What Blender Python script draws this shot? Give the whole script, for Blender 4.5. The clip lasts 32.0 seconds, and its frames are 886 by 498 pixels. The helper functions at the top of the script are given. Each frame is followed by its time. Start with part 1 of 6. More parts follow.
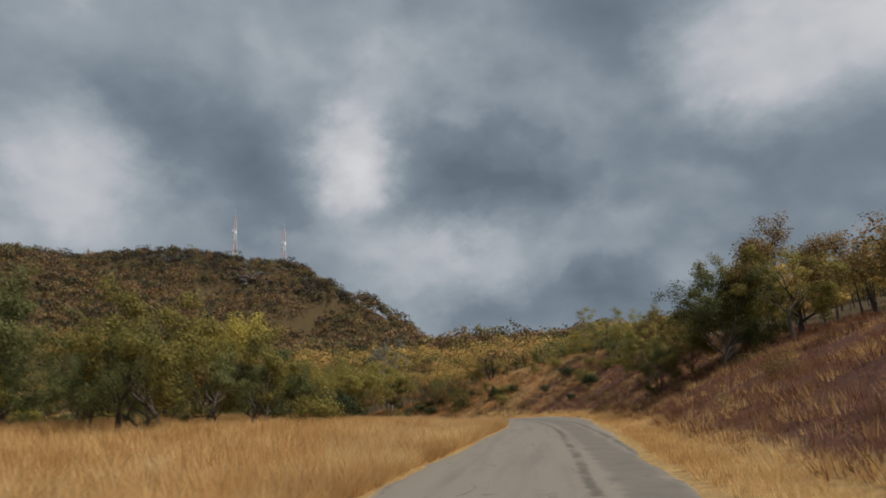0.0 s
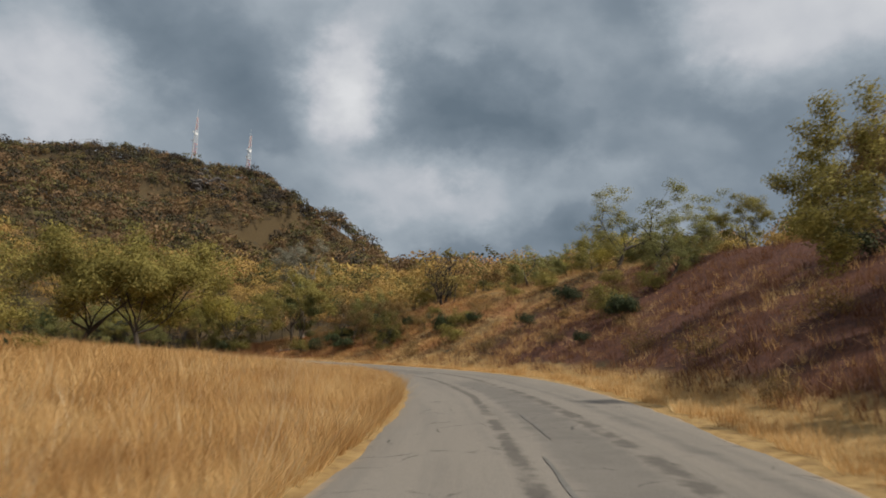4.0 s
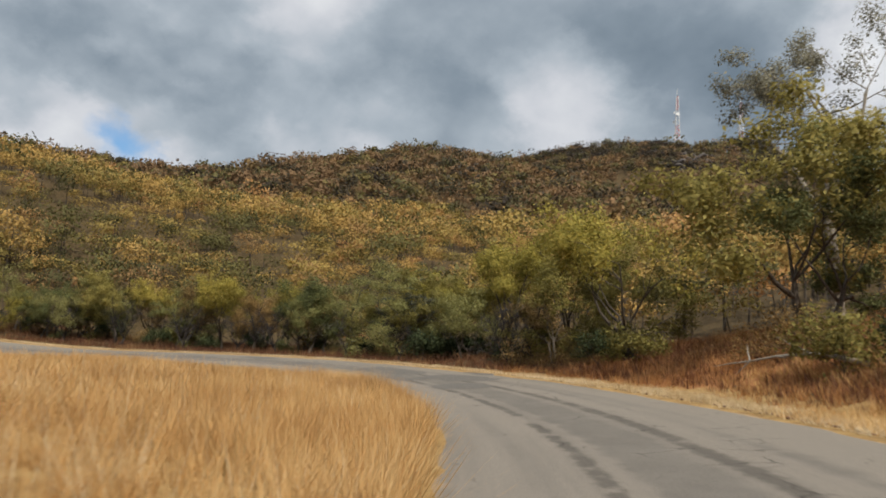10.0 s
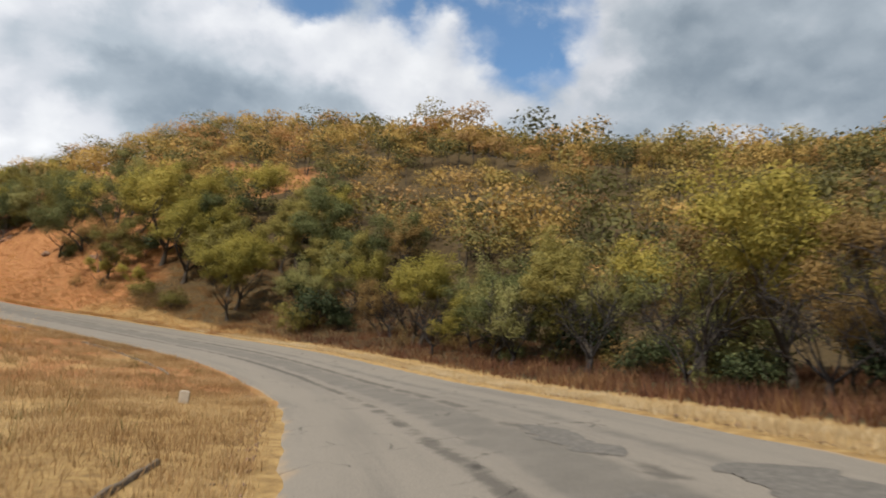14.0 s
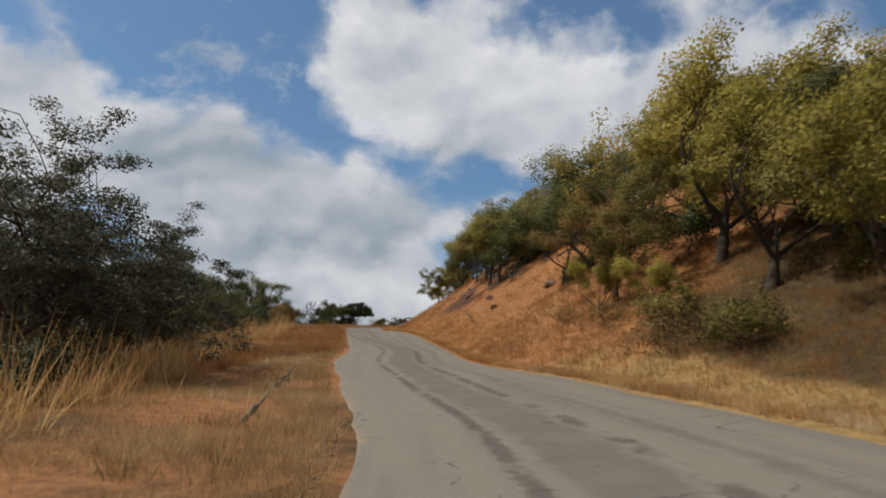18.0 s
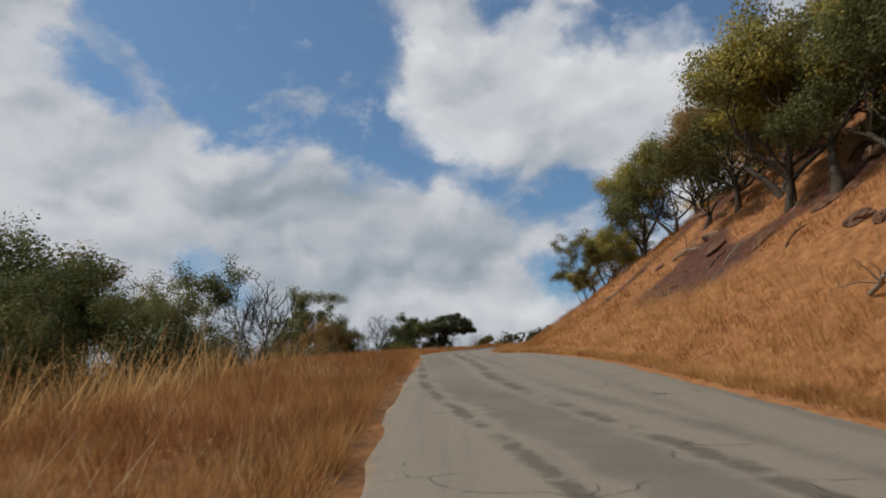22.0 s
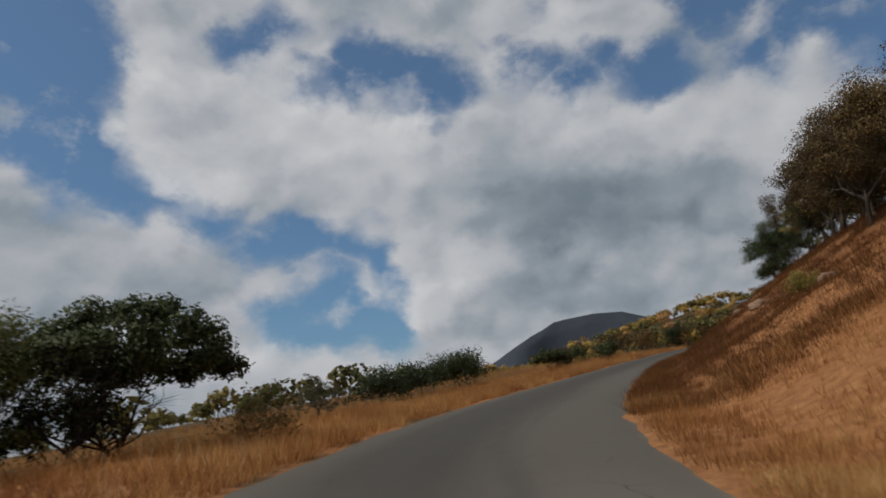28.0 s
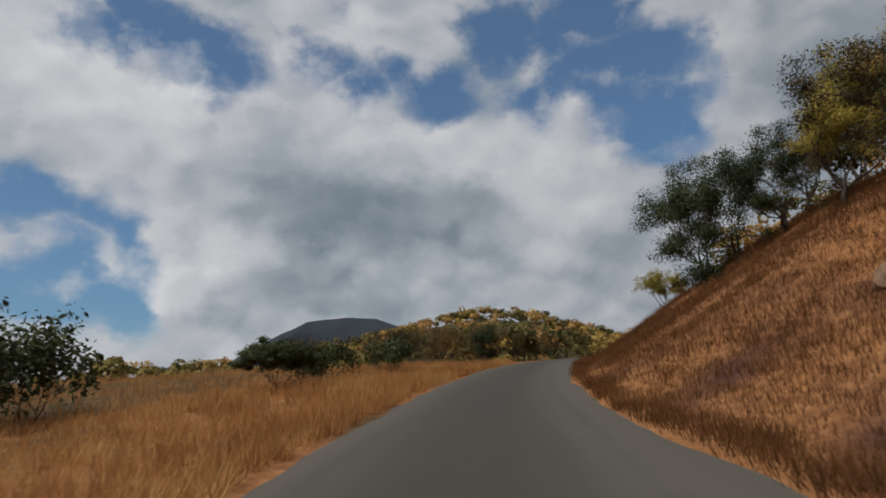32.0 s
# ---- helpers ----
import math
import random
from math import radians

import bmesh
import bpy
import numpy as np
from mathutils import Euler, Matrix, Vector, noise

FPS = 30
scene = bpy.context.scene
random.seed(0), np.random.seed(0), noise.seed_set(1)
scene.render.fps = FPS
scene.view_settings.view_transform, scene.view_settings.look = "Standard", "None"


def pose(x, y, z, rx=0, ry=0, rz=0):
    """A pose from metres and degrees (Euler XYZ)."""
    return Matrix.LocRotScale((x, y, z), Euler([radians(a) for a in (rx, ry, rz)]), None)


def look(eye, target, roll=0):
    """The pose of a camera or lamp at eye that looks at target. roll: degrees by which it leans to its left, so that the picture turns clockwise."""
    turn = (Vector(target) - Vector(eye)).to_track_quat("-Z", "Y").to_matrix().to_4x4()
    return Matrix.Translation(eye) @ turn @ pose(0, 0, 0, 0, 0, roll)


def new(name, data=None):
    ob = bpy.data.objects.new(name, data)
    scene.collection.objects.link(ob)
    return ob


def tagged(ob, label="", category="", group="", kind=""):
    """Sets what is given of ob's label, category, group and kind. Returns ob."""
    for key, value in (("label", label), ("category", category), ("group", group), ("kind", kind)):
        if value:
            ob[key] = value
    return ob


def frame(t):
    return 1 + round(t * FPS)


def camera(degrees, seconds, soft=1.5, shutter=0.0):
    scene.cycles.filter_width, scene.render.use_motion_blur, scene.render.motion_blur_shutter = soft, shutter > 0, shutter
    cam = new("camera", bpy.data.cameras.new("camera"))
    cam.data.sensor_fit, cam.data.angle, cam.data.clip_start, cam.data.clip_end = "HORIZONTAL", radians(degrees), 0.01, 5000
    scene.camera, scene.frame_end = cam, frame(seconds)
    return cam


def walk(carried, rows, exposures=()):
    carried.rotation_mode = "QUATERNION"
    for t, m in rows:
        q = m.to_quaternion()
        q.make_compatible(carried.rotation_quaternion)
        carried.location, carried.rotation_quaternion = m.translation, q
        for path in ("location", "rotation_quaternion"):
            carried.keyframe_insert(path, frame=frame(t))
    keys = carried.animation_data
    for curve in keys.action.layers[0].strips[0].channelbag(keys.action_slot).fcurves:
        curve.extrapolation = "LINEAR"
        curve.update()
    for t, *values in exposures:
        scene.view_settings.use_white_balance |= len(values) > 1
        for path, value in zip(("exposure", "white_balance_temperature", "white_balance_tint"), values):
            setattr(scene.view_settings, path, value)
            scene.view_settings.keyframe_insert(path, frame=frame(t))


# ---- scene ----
cam = camera(65.4, 32.0, soft=1.8, shutter=0.22)
PATH = [
    (0, (0.00, 0.00, 1.50), (-0.16, 9.66, 4.06), -2.1),
    (0.5, (0.48, 5.77, 1.67), (0.56, 15.50, 3.98), 1.9),
    (1, (1.19, 11.52, 1.86), (1.46, 21.23, 4.22), 2.1),
    (1.5, (1.93, 17.26, 2.05), (2.33, 27.04, 4.10), 3.4),
    (2, (2.65, 22.99, 2.27), (2.96, 32.75, 4.42), 2.6),
    (2.5, (3.14, 28.73, 2.49), (3.47, 38.52, 4.52), 4.7),
    (3, (3.73, 34.45, 2.73), (3.80, 44.29, 4.53), 4.8),
    (3.5, (4.37, 40.15, 2.96), (4.52, 50.00, 4.66), 2.7),
    (5.5, (5.34, 62.87, 3.52), (4.67, 72.73, 5.02), 4.9),
    (6, (5.11, 68.53, 3.62), (3.53, 78.32, 4.89), 6.3),
    (6.5, (4.76, 74.16, 3.75), (2.15, 83.73, 5.05), 8.2),
    (7, (4.07, 79.74, 3.84), (0.87, 89.15, 4.92), 7.5),
    (7.5, (2.99, 85.24, 3.90), (-0.76, 94.39, 5.33), 7.9),
    (8, (1.56, 90.63, 3.94), (-2.64, 99.65, 4.98), 3.6),
    (8.5, (-0.16, 95.95, 4.00), (-5.02, 104.61, 5.19), 2.4),
    (9, (-2.29, 101.10, 4.04), (-7.73, 109.37, 5.46), 5.6),
    (9.5, (-4.85, 106.00, 4.07), (-10.82, 113.90, 5.48), 2.8),
    (10, (-7.60, 110.74, 4.10), (-14.02, 118.28, 5.50), 3.2),
    (10.5, (-10.49, 115.32, 4.12), (-17.15, 122.66, 5.46), 5.9),
    (11, (-13.73, 119.56, 4.12), (-20.90, 126.42, 5.35), 2.8),
    (11.5, (-17.27, 123.44, 4.10), (-24.99, 129.62, 5.58), 6.9),
    (12, (-21.17, 126.85, 4.04), (-29.46, 132.25, 5.54), 4.1),
    (12.5, (-25.22, 130.00, 4.02), (-34.17, 134.26, 5.33), 4.8),
    (13, (-29.75, 132.25, 4.01), (-39.09, 135.38, 5.76), 4.1),
    (13.5, (-34.46, 133.99, 4.01), (-44.31, 135.36, 5.02), 3.5),
    (14, (-39.41, 134.64, 3.98), (-49.32, 134.20, 5.24), 2.2),
    (14.5, (-44.42, 134.76, 3.93), (-54.16, 132.83, 5.06), 2.7),
    (16.5, (-63.59, 128.71, 3.44), (-71.71, 123.15, 5.23), 2.7),
    (17, (-67.82, 126.06, 3.66), (-75.35, 119.76, 5.54), 4.6),
    (17.5, (-71.89, 123.22, 3.86), (-78.74, 116.19, 5.78), 4.5),
    (18, (-75.58, 119.97, 4.10), (-81.85, 112.43, 6.06), 1.6),
    (18.5, (-78.83, 116.33, 4.38), (-84.25, 108.16, 6.38), 1.9),
    (19, (-81.75, 112.43, 4.69), (-86.55, 103.90, 6.73), 1.1),
    (19.5, (-84.36, 108.34, 5.05), (-89.25, 99.91, 7.28), 0.8),
    (20, (-86.68, 104.07, 5.45), (-91.59, 95.64, 7.64), 4.1),
    (20.5, (-88.98, 99.74, 5.88), (-94.07, 91.40, 7.98), 1.9),
    (21, (-91.49, 95.53, 6.30), (-96.62, 87.19, 8.34), 0.5),
    (21.5, (-94.28, 91.57, 6.74), (-99.50, 83.30, 8.82), -0.2),
    (22, (-97.11, 87.75, 7.21), (-102.26, 79.48, 9.46), -2.3),
    (22.5, (-99.81, 83.92, 7.72), (-104.88, 75.66, 10.19), -5.4),
    (23, (-102.45, 79.98, 8.33), (-107.76, 71.84, 10.69), -3.8),
    (23.5, (-104.94, 75.82, 8.96), (-110.13, 67.71, 11.64), -4.2),
    (24, (-107.36, 71.52, 9.58), (-112.45, 63.12, 11.46), -2.0),
    (24.5, (-109.79, 67.15, 10.15), (-114.66, 58.82, 12.80), 1.3),
    (26.5, (-119.98, 50.05, 11.89), (-126.23, 42.64, 14.36), -5.3),
    (27, (-122.74, 46.09, 12.31), (-129.48, 39.06, 14.58), -4.3),
    (27.5, (-125.66, 42.31, 12.77), (-133.04, 35.92, 14.97), -4.9),
    (28, (-128.80, 38.84, 13.25), (-136.72, 33.36, 15.92), -4.9),
    (28.5, (-132.18, 35.77, 13.70), (-140.64, 30.98, 16.05), -2.8),
    (29, (-135.77, 33.13, 14.12), (-144.59, 29.10, 16.57), -3.3),
    (29.5, (-139.54, 30.93, 14.53), (-148.71, 27.75, 16.94), -3.9),
    (30, (-143.42, 29.12, 14.93), (-152.75, 26.48, 17.37), -3.9),
    (30.5, (-147.34, 27.61, 15.36), (-156.75, 25.23, 17.78), -3.3),
    (31, (-151.29, 26.34, 15.80), (-160.71, 24.01, 18.24), -4.8),
    (31.5, (-155.24, 25.24, 16.25), (-164.60, 22.70, 18.68), -2.1),
    (32, (-159.19, 24.31, 16.69), (-168.55, 21.85, 19.20), -1.5),
]
walk(cam, [(t, look(eye, target, roll)) for t, eye, target, roll in PATH], exposures=[(0, -0.18), (3, -0.1), (6, 0.1), (8, 0.14), (10.5, 0.24), (12, 0.36), (13, 0.31), (14, 0.24), (15.2, 0.04), (17, -0.2), (21, -0.28), (23, -0.42), (24, -0.58), (27, -0.62), (29.5, -0.56), (32, -0.48)])

# ---- world, sun ----
SUN_AZ = Vector((0.85, -0.52, 0.0)).normalized()
SUN_EL = radians(52)
world = bpy.data.worlds.new("sky")
scene.world = world
world.use_nodes = True


def shade(tree, kind, inputs=None, **props):
    """Adds a shader node, sets its properties and inputs (values or sockets)."""
    n = tree.nodes.new(kind)
    for key, value in props.items():
        setattr(n, key, value)
    for key, value in (inputs or {}).items():
        sock = n.inputs[key]
        if isinstance(value, bpy.types.NodeSocket):
            tree.links.new(value, sock)
        else:
            sock.default_value = value
    return n


def calc(tree, op, a, b=0.0, c=0.0, clamp=False):
    return shade(tree, "ShaderNodeMath", {0: a, 1: b, 2: c}, operation=op, use_clamp=clamp).outputs[0]


def ramp(tree, fac, stops, mode="LINEAR"):
    n = shade(tree, "ShaderNodeValToRGB", {0: fac})
    e = n.color_ramp.elements
    n.color_ramp.interpolation = mode
    while len(e) < len(stops):
        e.new(0.5)
    for el, (p, c) in zip(e, stops):
        el.position = p
        el.color = (*c, 1) if len(c) == 3 else c
    return n.outputs[0]


def blend(tree, fac, a, b, mode="MIX"):
    n = shade(tree, "ShaderNodeMix", data_type="RGBA", blend_type=mode)
    for sock, value in ((n.inputs[0], fac), (n.inputs[6], a), (n.inputs[7], b)):
        if isinstance(value, bpy.types.NodeSocket):
            tree.links.new(value, sock)
        else:
            sock.default_value = value if not isinstance(value, tuple) or len(value) == 4 else (*value, 1)
    return n.outputs[2]


def smooth01(tree, value, lo, hi):
    n = shade(tree, "ShaderNodeMapRange", {0: value, 1: lo, 2: hi}, interpolation_type="SMOOTHSTEP")
    return n.outputs[0]


# gaps between the clouds, from one bearing and elevation to another, with their half width in degrees
CLEAR_SOUTH = [(-96.9, 31.7, -111.4, 30, 5.6), (-104.2, 26.2, -114.9, 23.1, 4), (-114.9, 21.7, -125.5, 18.5, 2.4), (-125.9, 17.3, -139, 16.1, 1.2), (-134.2, 9.4, -139.5, 10.6, 2.6),
         (-92, 26.5, -95.4, 23.8, 1.7), (-114.8, 33.7, -114.9, 31.2, 2.1), (-110, 34.6, -116.3, 35.1, 1.4), (-130.7, 32.9, -131.2, 32.4, 1.6), (-138.6, 30.2, -146.6, 28, 2),
         (-146.7, 28.4, -146.4, 25.9, 1.2), (-100.8, 11.9, -104.5, 10, 1.3), (-156.2, 30, -153.2, 30.5, 1.4), (-139.7, 15.5, -140.1, 14.5, 1.4), (-132.1, 10.4, -135, 12.1, 2.3)]
CLEAR_WEST = [(-163, 27.8, -165.2, 27.6, 1.6), (-129.4, 31.9, -130.4, 31.7, 1), (-169.9, 33, 179.4, 27.6, 2.9), (-177, 31.1, 179.7, 33.2, 2.8), (-152.1, 31, -154.1, 30.8, 1.4),
         (-159.8, 31, -162.4, 28.4, 1.1), (-134.5, 28.8, -138.7, 28.4, 1.2), (-156.1, 33.8, -157.2, 33, 0.9), (-157.5, 28.3, -158.4, 27.8, 1.7),
         (-174.3, 26.6, -179.5, 25.2, 2.6), (-180, 25.9, 174.3, 21.7, 2.4), (-179.2, 28.2, 178, 28, 3.3), (155.5, 14.5, 157.1, 14.5, 0.4), (180.0, 25.5, 175.9, 22.8, 3.4), (-178.3, 27.6, 176.1, 27.9, 3.3), (-177.4, 26.3, 176.0, 22.5, 2.8)]
# bright (+) and leaden (-) stretches of the cover, in the same terms, with their strength
TONES_NORTH = [(98.9, 22.5, 98.7, 22.3, 2.1, 0.34), (95.4, 15.2, 78.1, 15.2, 2.9, 0.22), (64.8, 27, 50, 26, 5.5, 0.5), (121.3, 20.6, 118.6, 17.9, 3.8, 0.25), (96.4, 28.3, 91.4, 29.6, 2.3, 0.16),
         (92.4, 12.1, 86.7, 13.3, 1.9, 0.16), (99.3, 15.4, 98.7, 14.1, 1.4, 0.14), (71.3, 11, 70, 11.4, 1.4, 0.15), (111.1, 25.8, 106.5, 22.3, 6.1, -0.2), (87.9, 20.7, 82.9, 19, 4.9, -0.26),
         (80, 29.7, 73.1, 25.9, 5.6, -0.14), (89.4, 9.4, 78.1, 9.9, 1.6, -0.25), (67.4, 21, 64.8, 20.3, 1.9, -0.1)]
TONES_BEND = [(120.2, 27.3, 122.2, 25.5, 4.7, -0.12), (143.9, 17.1, 136.7, 17.7, 3.8, 0.2), (99.2, 23.4, 99.6, 21.3, 3.3, 0.3), (120.5, 20.8, 125, 22.5, 3.3, 0.14),
         (130.1, 17, 133.2, 21.3, 4.2, -0.14), (110.4, 22.7, 107.4, 19.7, 3.8, -0.18), (91, 20.4, 86.2, 18, 5.2, -0.2), (-167.8, 19.8, -176.4, 19.7, 5.2, 0.16),
         (170, 26.7, 171.5, 22.5, 3.3, 0.2), (144.8, 25.4, 142.5, 25.7, 2.8, 0.16), (159, 21, 149.3, 20.3, 6.1, -0.2), (132.1, 22.6, 134, 25.6, 5.6, -0.1)]
TONES_SOUTH = [(-120.8, 30.1, -123.5, 22, 2.8, 0.12), (-131.1, 28.5, -140.6, 25.5, 5.2, 0.1), (-89.5, 17.2, -104, 19.4, 2.8, 0.14), (-89.8, 20.2, -87.9, 18.1, 2.8, -0.08),
         (-140.2, 19.8, -136.5, 19.2, 2.8, -0.05), (-159.8, 26, -166.9, 26, 4.2, 0.14), (-153.5, 17.4, -168.1, 16.2, 2.9, -0.24), (-141.1, 13.3, -147.1, 14.2, 1.9, 0.14),
         (-147.1, 10.6, -160, 10.7, 1.6, -0.14), (-157, 31.7, -161, 29.5, 2.8, 0.1), (-176.2, 23.6, 175.8, 22.7, 3.8, 0.1), (-176.9, 17.6, 179.3, 18, 2.3, -0.12),
         (-131.6, 26.4, -135.7, 23.5, 3.8, 0.12)]


def build_sky():
    t = world.node_tree
    t.nodes.clear()
    way = shade(t, "ShaderNodeTexCoord").outputs["Generated"]
    z = shade(t, "ShaderNodeSeparateXYZ", {0: way}).outputs[2]
    x, y = shade(t, "ShaderNodeSeparateXYZ", {0: way}).outputs[:2]
    clear = shade(t, "ShaderNodeTexSky", sky_type="NISHITA", sun_disc=False, sun_elevation=SUN_EL,
                  sun_rotation=math.atan2(SUN_AZ.x, SUN_AZ.y), air_density=1.0, dust_density=1.6, ozone_density=2.0).outputs[0]
    clear = blend(t, 1.0, clear, (0.079, 0.112, 0.128), "MULTIPLY")
    clear = blend(t, 0.09, clear, (0.42, 0.47, 0.55))
    # directions flattened, so that the heaps lie level
    flat = shade(t, "ShaderNodeMapping", {"Vector": way, "Scale": (1.0, 1.0, 1.35)}).outputs[0]

    def heaps(shift, scale=3.4, detail=7.0, rough=0.5):
        v = shade(t, "ShaderNodeVectorMath", {0: flat, 1: shift}, operation="ADD").outputs[0]
        return shade(t, "ShaderNodeTexNoise", {"Vector": v, "Scale": scale, "Detail": detail, "Roughness": rough, "Distortion": 0.15}).outputs[0]

    warp = shade(t, "ShaderNodeTexNoise", {"Vector": flat, "Scale": 6.5, "Detail": 8.0, "Roughness": 0.6}).outputs[1]
    off = shade(t, "ShaderNodeVectorMath", {0: shade(t, "ShaderNodeVectorMath", {0: warp, 1: (0.5, 0.5, 0.5)}, operation="SUBTRACT").outputs[0], "Scale": 0.16}, operation="SCALE").outputs[0]
    bent = shade(t, "ShaderNodeVectorMath", {0: way, 1: off}, operation="ADD").outputs[0]

    def bearing(az, el):
        return Vector((math.cos(radians(el)) * math.cos(radians(az)), math.cos(radians(el)) * math.sin(radians(az)), math.sin(radians(el))))

    def within(az1, el1, az2, el2, r, after):
        """How far inside a stretch of the sky a direction lies, in radians; below 0 outside. Worked out after the value given."""
        a, b = bearing(az1, el1), bearing(az2, el2)
        ab = b - a
        p = bent if after is None else shade(t, "ShaderNodeVectorMath", {0: after, 1: (1e-9, 1e-9, 1e-9), 2: bent}, operation="MULTIPLY_ADD").outputs[0]
        if ab.length < 0.5 * radians(r):
            d = shade(t, "ShaderNodeVectorMath", {0: p, 1: (a + b) / 2}, operation="DISTANCE").outputs["Value"]
            return calc(t, "SUBTRACT", radians(r), d)
        pa = shade(t, "ShaderNodeVectorMath", {0: p, 1: a}, operation="SUBTRACT").outputs[0]
        k = calc(t, "DIVIDE", shade(t, "ShaderNodeVectorMath", {0: pa, 1: ab}, operation="DOT_PRODUCT").outputs["Value"], ab.length_squared, clamp=True)
        foot = shade(t, "ShaderNodeVectorMath", {0: ab, "Scale": k}, operation="SCALE").outputs[0]
        d = shade(t, "ShaderNodeVectorMath", {0: pa, 1: foot}, operation="DISTANCE").outputs["Value"]
        return calc(t, "SUBTRACT", radians(r), d)

    hole = None
    for g in CLEAR_SOUTH + CLEAR_WEST:
        k = within(*g, hole)
        hole = k if hole is None else calc(t, "MAXIMUM", hole, k)
    dens = heaps((3.1, 1.7, 0.4))

    def billows(shift):
        """Rounded cauliflower heads at two sizes."""
        v = shade(t, "ShaderNodeVectorMath", {0: shade(t, "ShaderNodeVectorMath", {0: flat, 1: off}, operation="ADD").outputs[0], 1: shift}, operation="ADD").outputs[0]
        big = shade(t, "ShaderNodeTexVoronoi", {"Vector": v, "Scale": 7.0, "Smoothness": 0.6}, feature="SMOOTH_F1").outputs[0]
        little = shade(t, "ShaderNodeTexVoronoi", {"Vector": v, "Scale": 17.0, "Smoothness": 0.5}, feature="SMOOTH_F1").outputs[0]
        return calc(t, "SUBTRACT", 0.62, calc(t, "ADD", calc(t, "MULTIPLY", big, 0.75), calc(t, "MULTIPLY", little, 0.4)))

    heads = billows((0.0, 0.0, 0.0))
    ragged = calc(t, "ADD", hole, calc(t, "MULTIPLY", calc(t, "SUBTRACT", 0.5, dens), 0.10))
    ragged = calc(t, "SUBTRACT", ragged, calc(t, "MULTIPLY", calc(t, "SUBTRACT", heads, 0.06), 0.075))
    cover = smooth01(t, ragged, 0.030, -0.022)
    # stray puffs and veils in the gaps
    stray = heaps((5.2, 8.1, 3.3), 11.0, 6.0, 0.6)
    cover = calc(t, "MAXIMUM", cover, calc(t, "MULTIPLY", smooth01(t, stray, 0.56, 0.74), 0.6))
    storm = calc(t, "ADD", calc(t, "MULTIPLY", x, 0.40), calc(t, "MULTIPLY", y, 0.92))
    # shading of the heaps: lit above and towards the sun, grey below
    over = heaps((3.1 + 0.05, 1.7 - 0.05, 0.4 + 0.10))
    puff = calc(t, "MULTIPLY", calc(t, "SUBTRACT", dens, over), 0.9)
    tone = calc(t, "ADD", calc(t, "MULTIPLY", calc(t, "SUBTRACT", heaps((9.0, 4.0, 2.0), 2.2, 4.0, 0.45), 0.5), 0.55), 0.70)
    tone = calc(t, "ADD", tone, puff)
    lit = calc(t, "SUBTRACT", heads, billows((0.014, -0.010, 0.030)))
    tone = calc(t, "ADD", tone, calc(t, "MULTIPLY", lit, calc(t, "MULTIPLY_ADD", smooth01(t, storm, 0.5, -0.2), 0.5, 0.15)))
    tone = calc(t, "ADD", tone, calc(t, "MULTIPLY", heads, 0.12))
    for *g, k in TONES_NORTH + TONES_BEND + TONES_SOUTH:
        tone = calc(t, "ADD", tone, calc(t, "MULTIPLY", smooth01(t, within(*g, tone), -0.05, radians(g[4]) * 0.8), k))
    # thin rims of the clouds are bright
    rim = calc(t, "MULTIPLY", smooth01(t, ragged, -0.09, 0.01), 0.14)
    tone = calc(t, "ADD", tone, rim)
    tone = calc(t, "SUBTRACT", tone, calc(t, "MULTIPLY", smooth01(t, storm, -0.1, 0.7), 0.26))
    cloud = ramp(t, calc(t, "MULTIPLY", tone, 0.84), [(0.0, (0.135, 0.178, 0.222)), (0.25, (0.208, 0.256, 0.306)), (0.5, (0.348, 0.398, 0.448)), (0.72, (0.54, 0.56, 0.60)), (0.88, (0.64, 0.655, 0.68)), (1.0, (0.735, 0.745, 0.765))])
    fair = calc(t, "ADD", 1.0, calc(t, "MULTIPLY", smooth01(t, y, 0.3, -0.4), 0.17))
    cloud = shade(t, "ShaderNodeVectorMath", {0: cloud, "Scale": fair}, operation="SCALE").outputs[0]
    mix = blend(t, cover, clear, cloud)
    haze = smooth01(t, z, 0.14, 0.0)
    mix = blend(t, calc(t, "MULTIPLY", haze, 0.5), mix, (0.37, 0.42, 0.485))
    ground = blend(t, smooth01(t, z, -0.02, -0.08), mix, (0.16, 0.13, 0.09))
    bg = shade(t, "ShaderNodeBackground", {0: ground, 1: 1.0})
    out = shade(t, "ShaderNodeOutputWorld")
    t.links.new(bg.outputs[0], out.inputs[0])


build_sky()
sun = new("sun", bpy.data.lights.new("sun", "SUN"))
sun.data.energy, sun.data.angle, sun.data.color = 4.2, radians(0.6), (1.0, 0.93, 0.82)
sun.matrix_world = look(SUN_AZ * math.cos(SUN_EL) * 50 + Vector((0, 0, math.sin(SUN_EL) * 50)), (0, 0, 0))

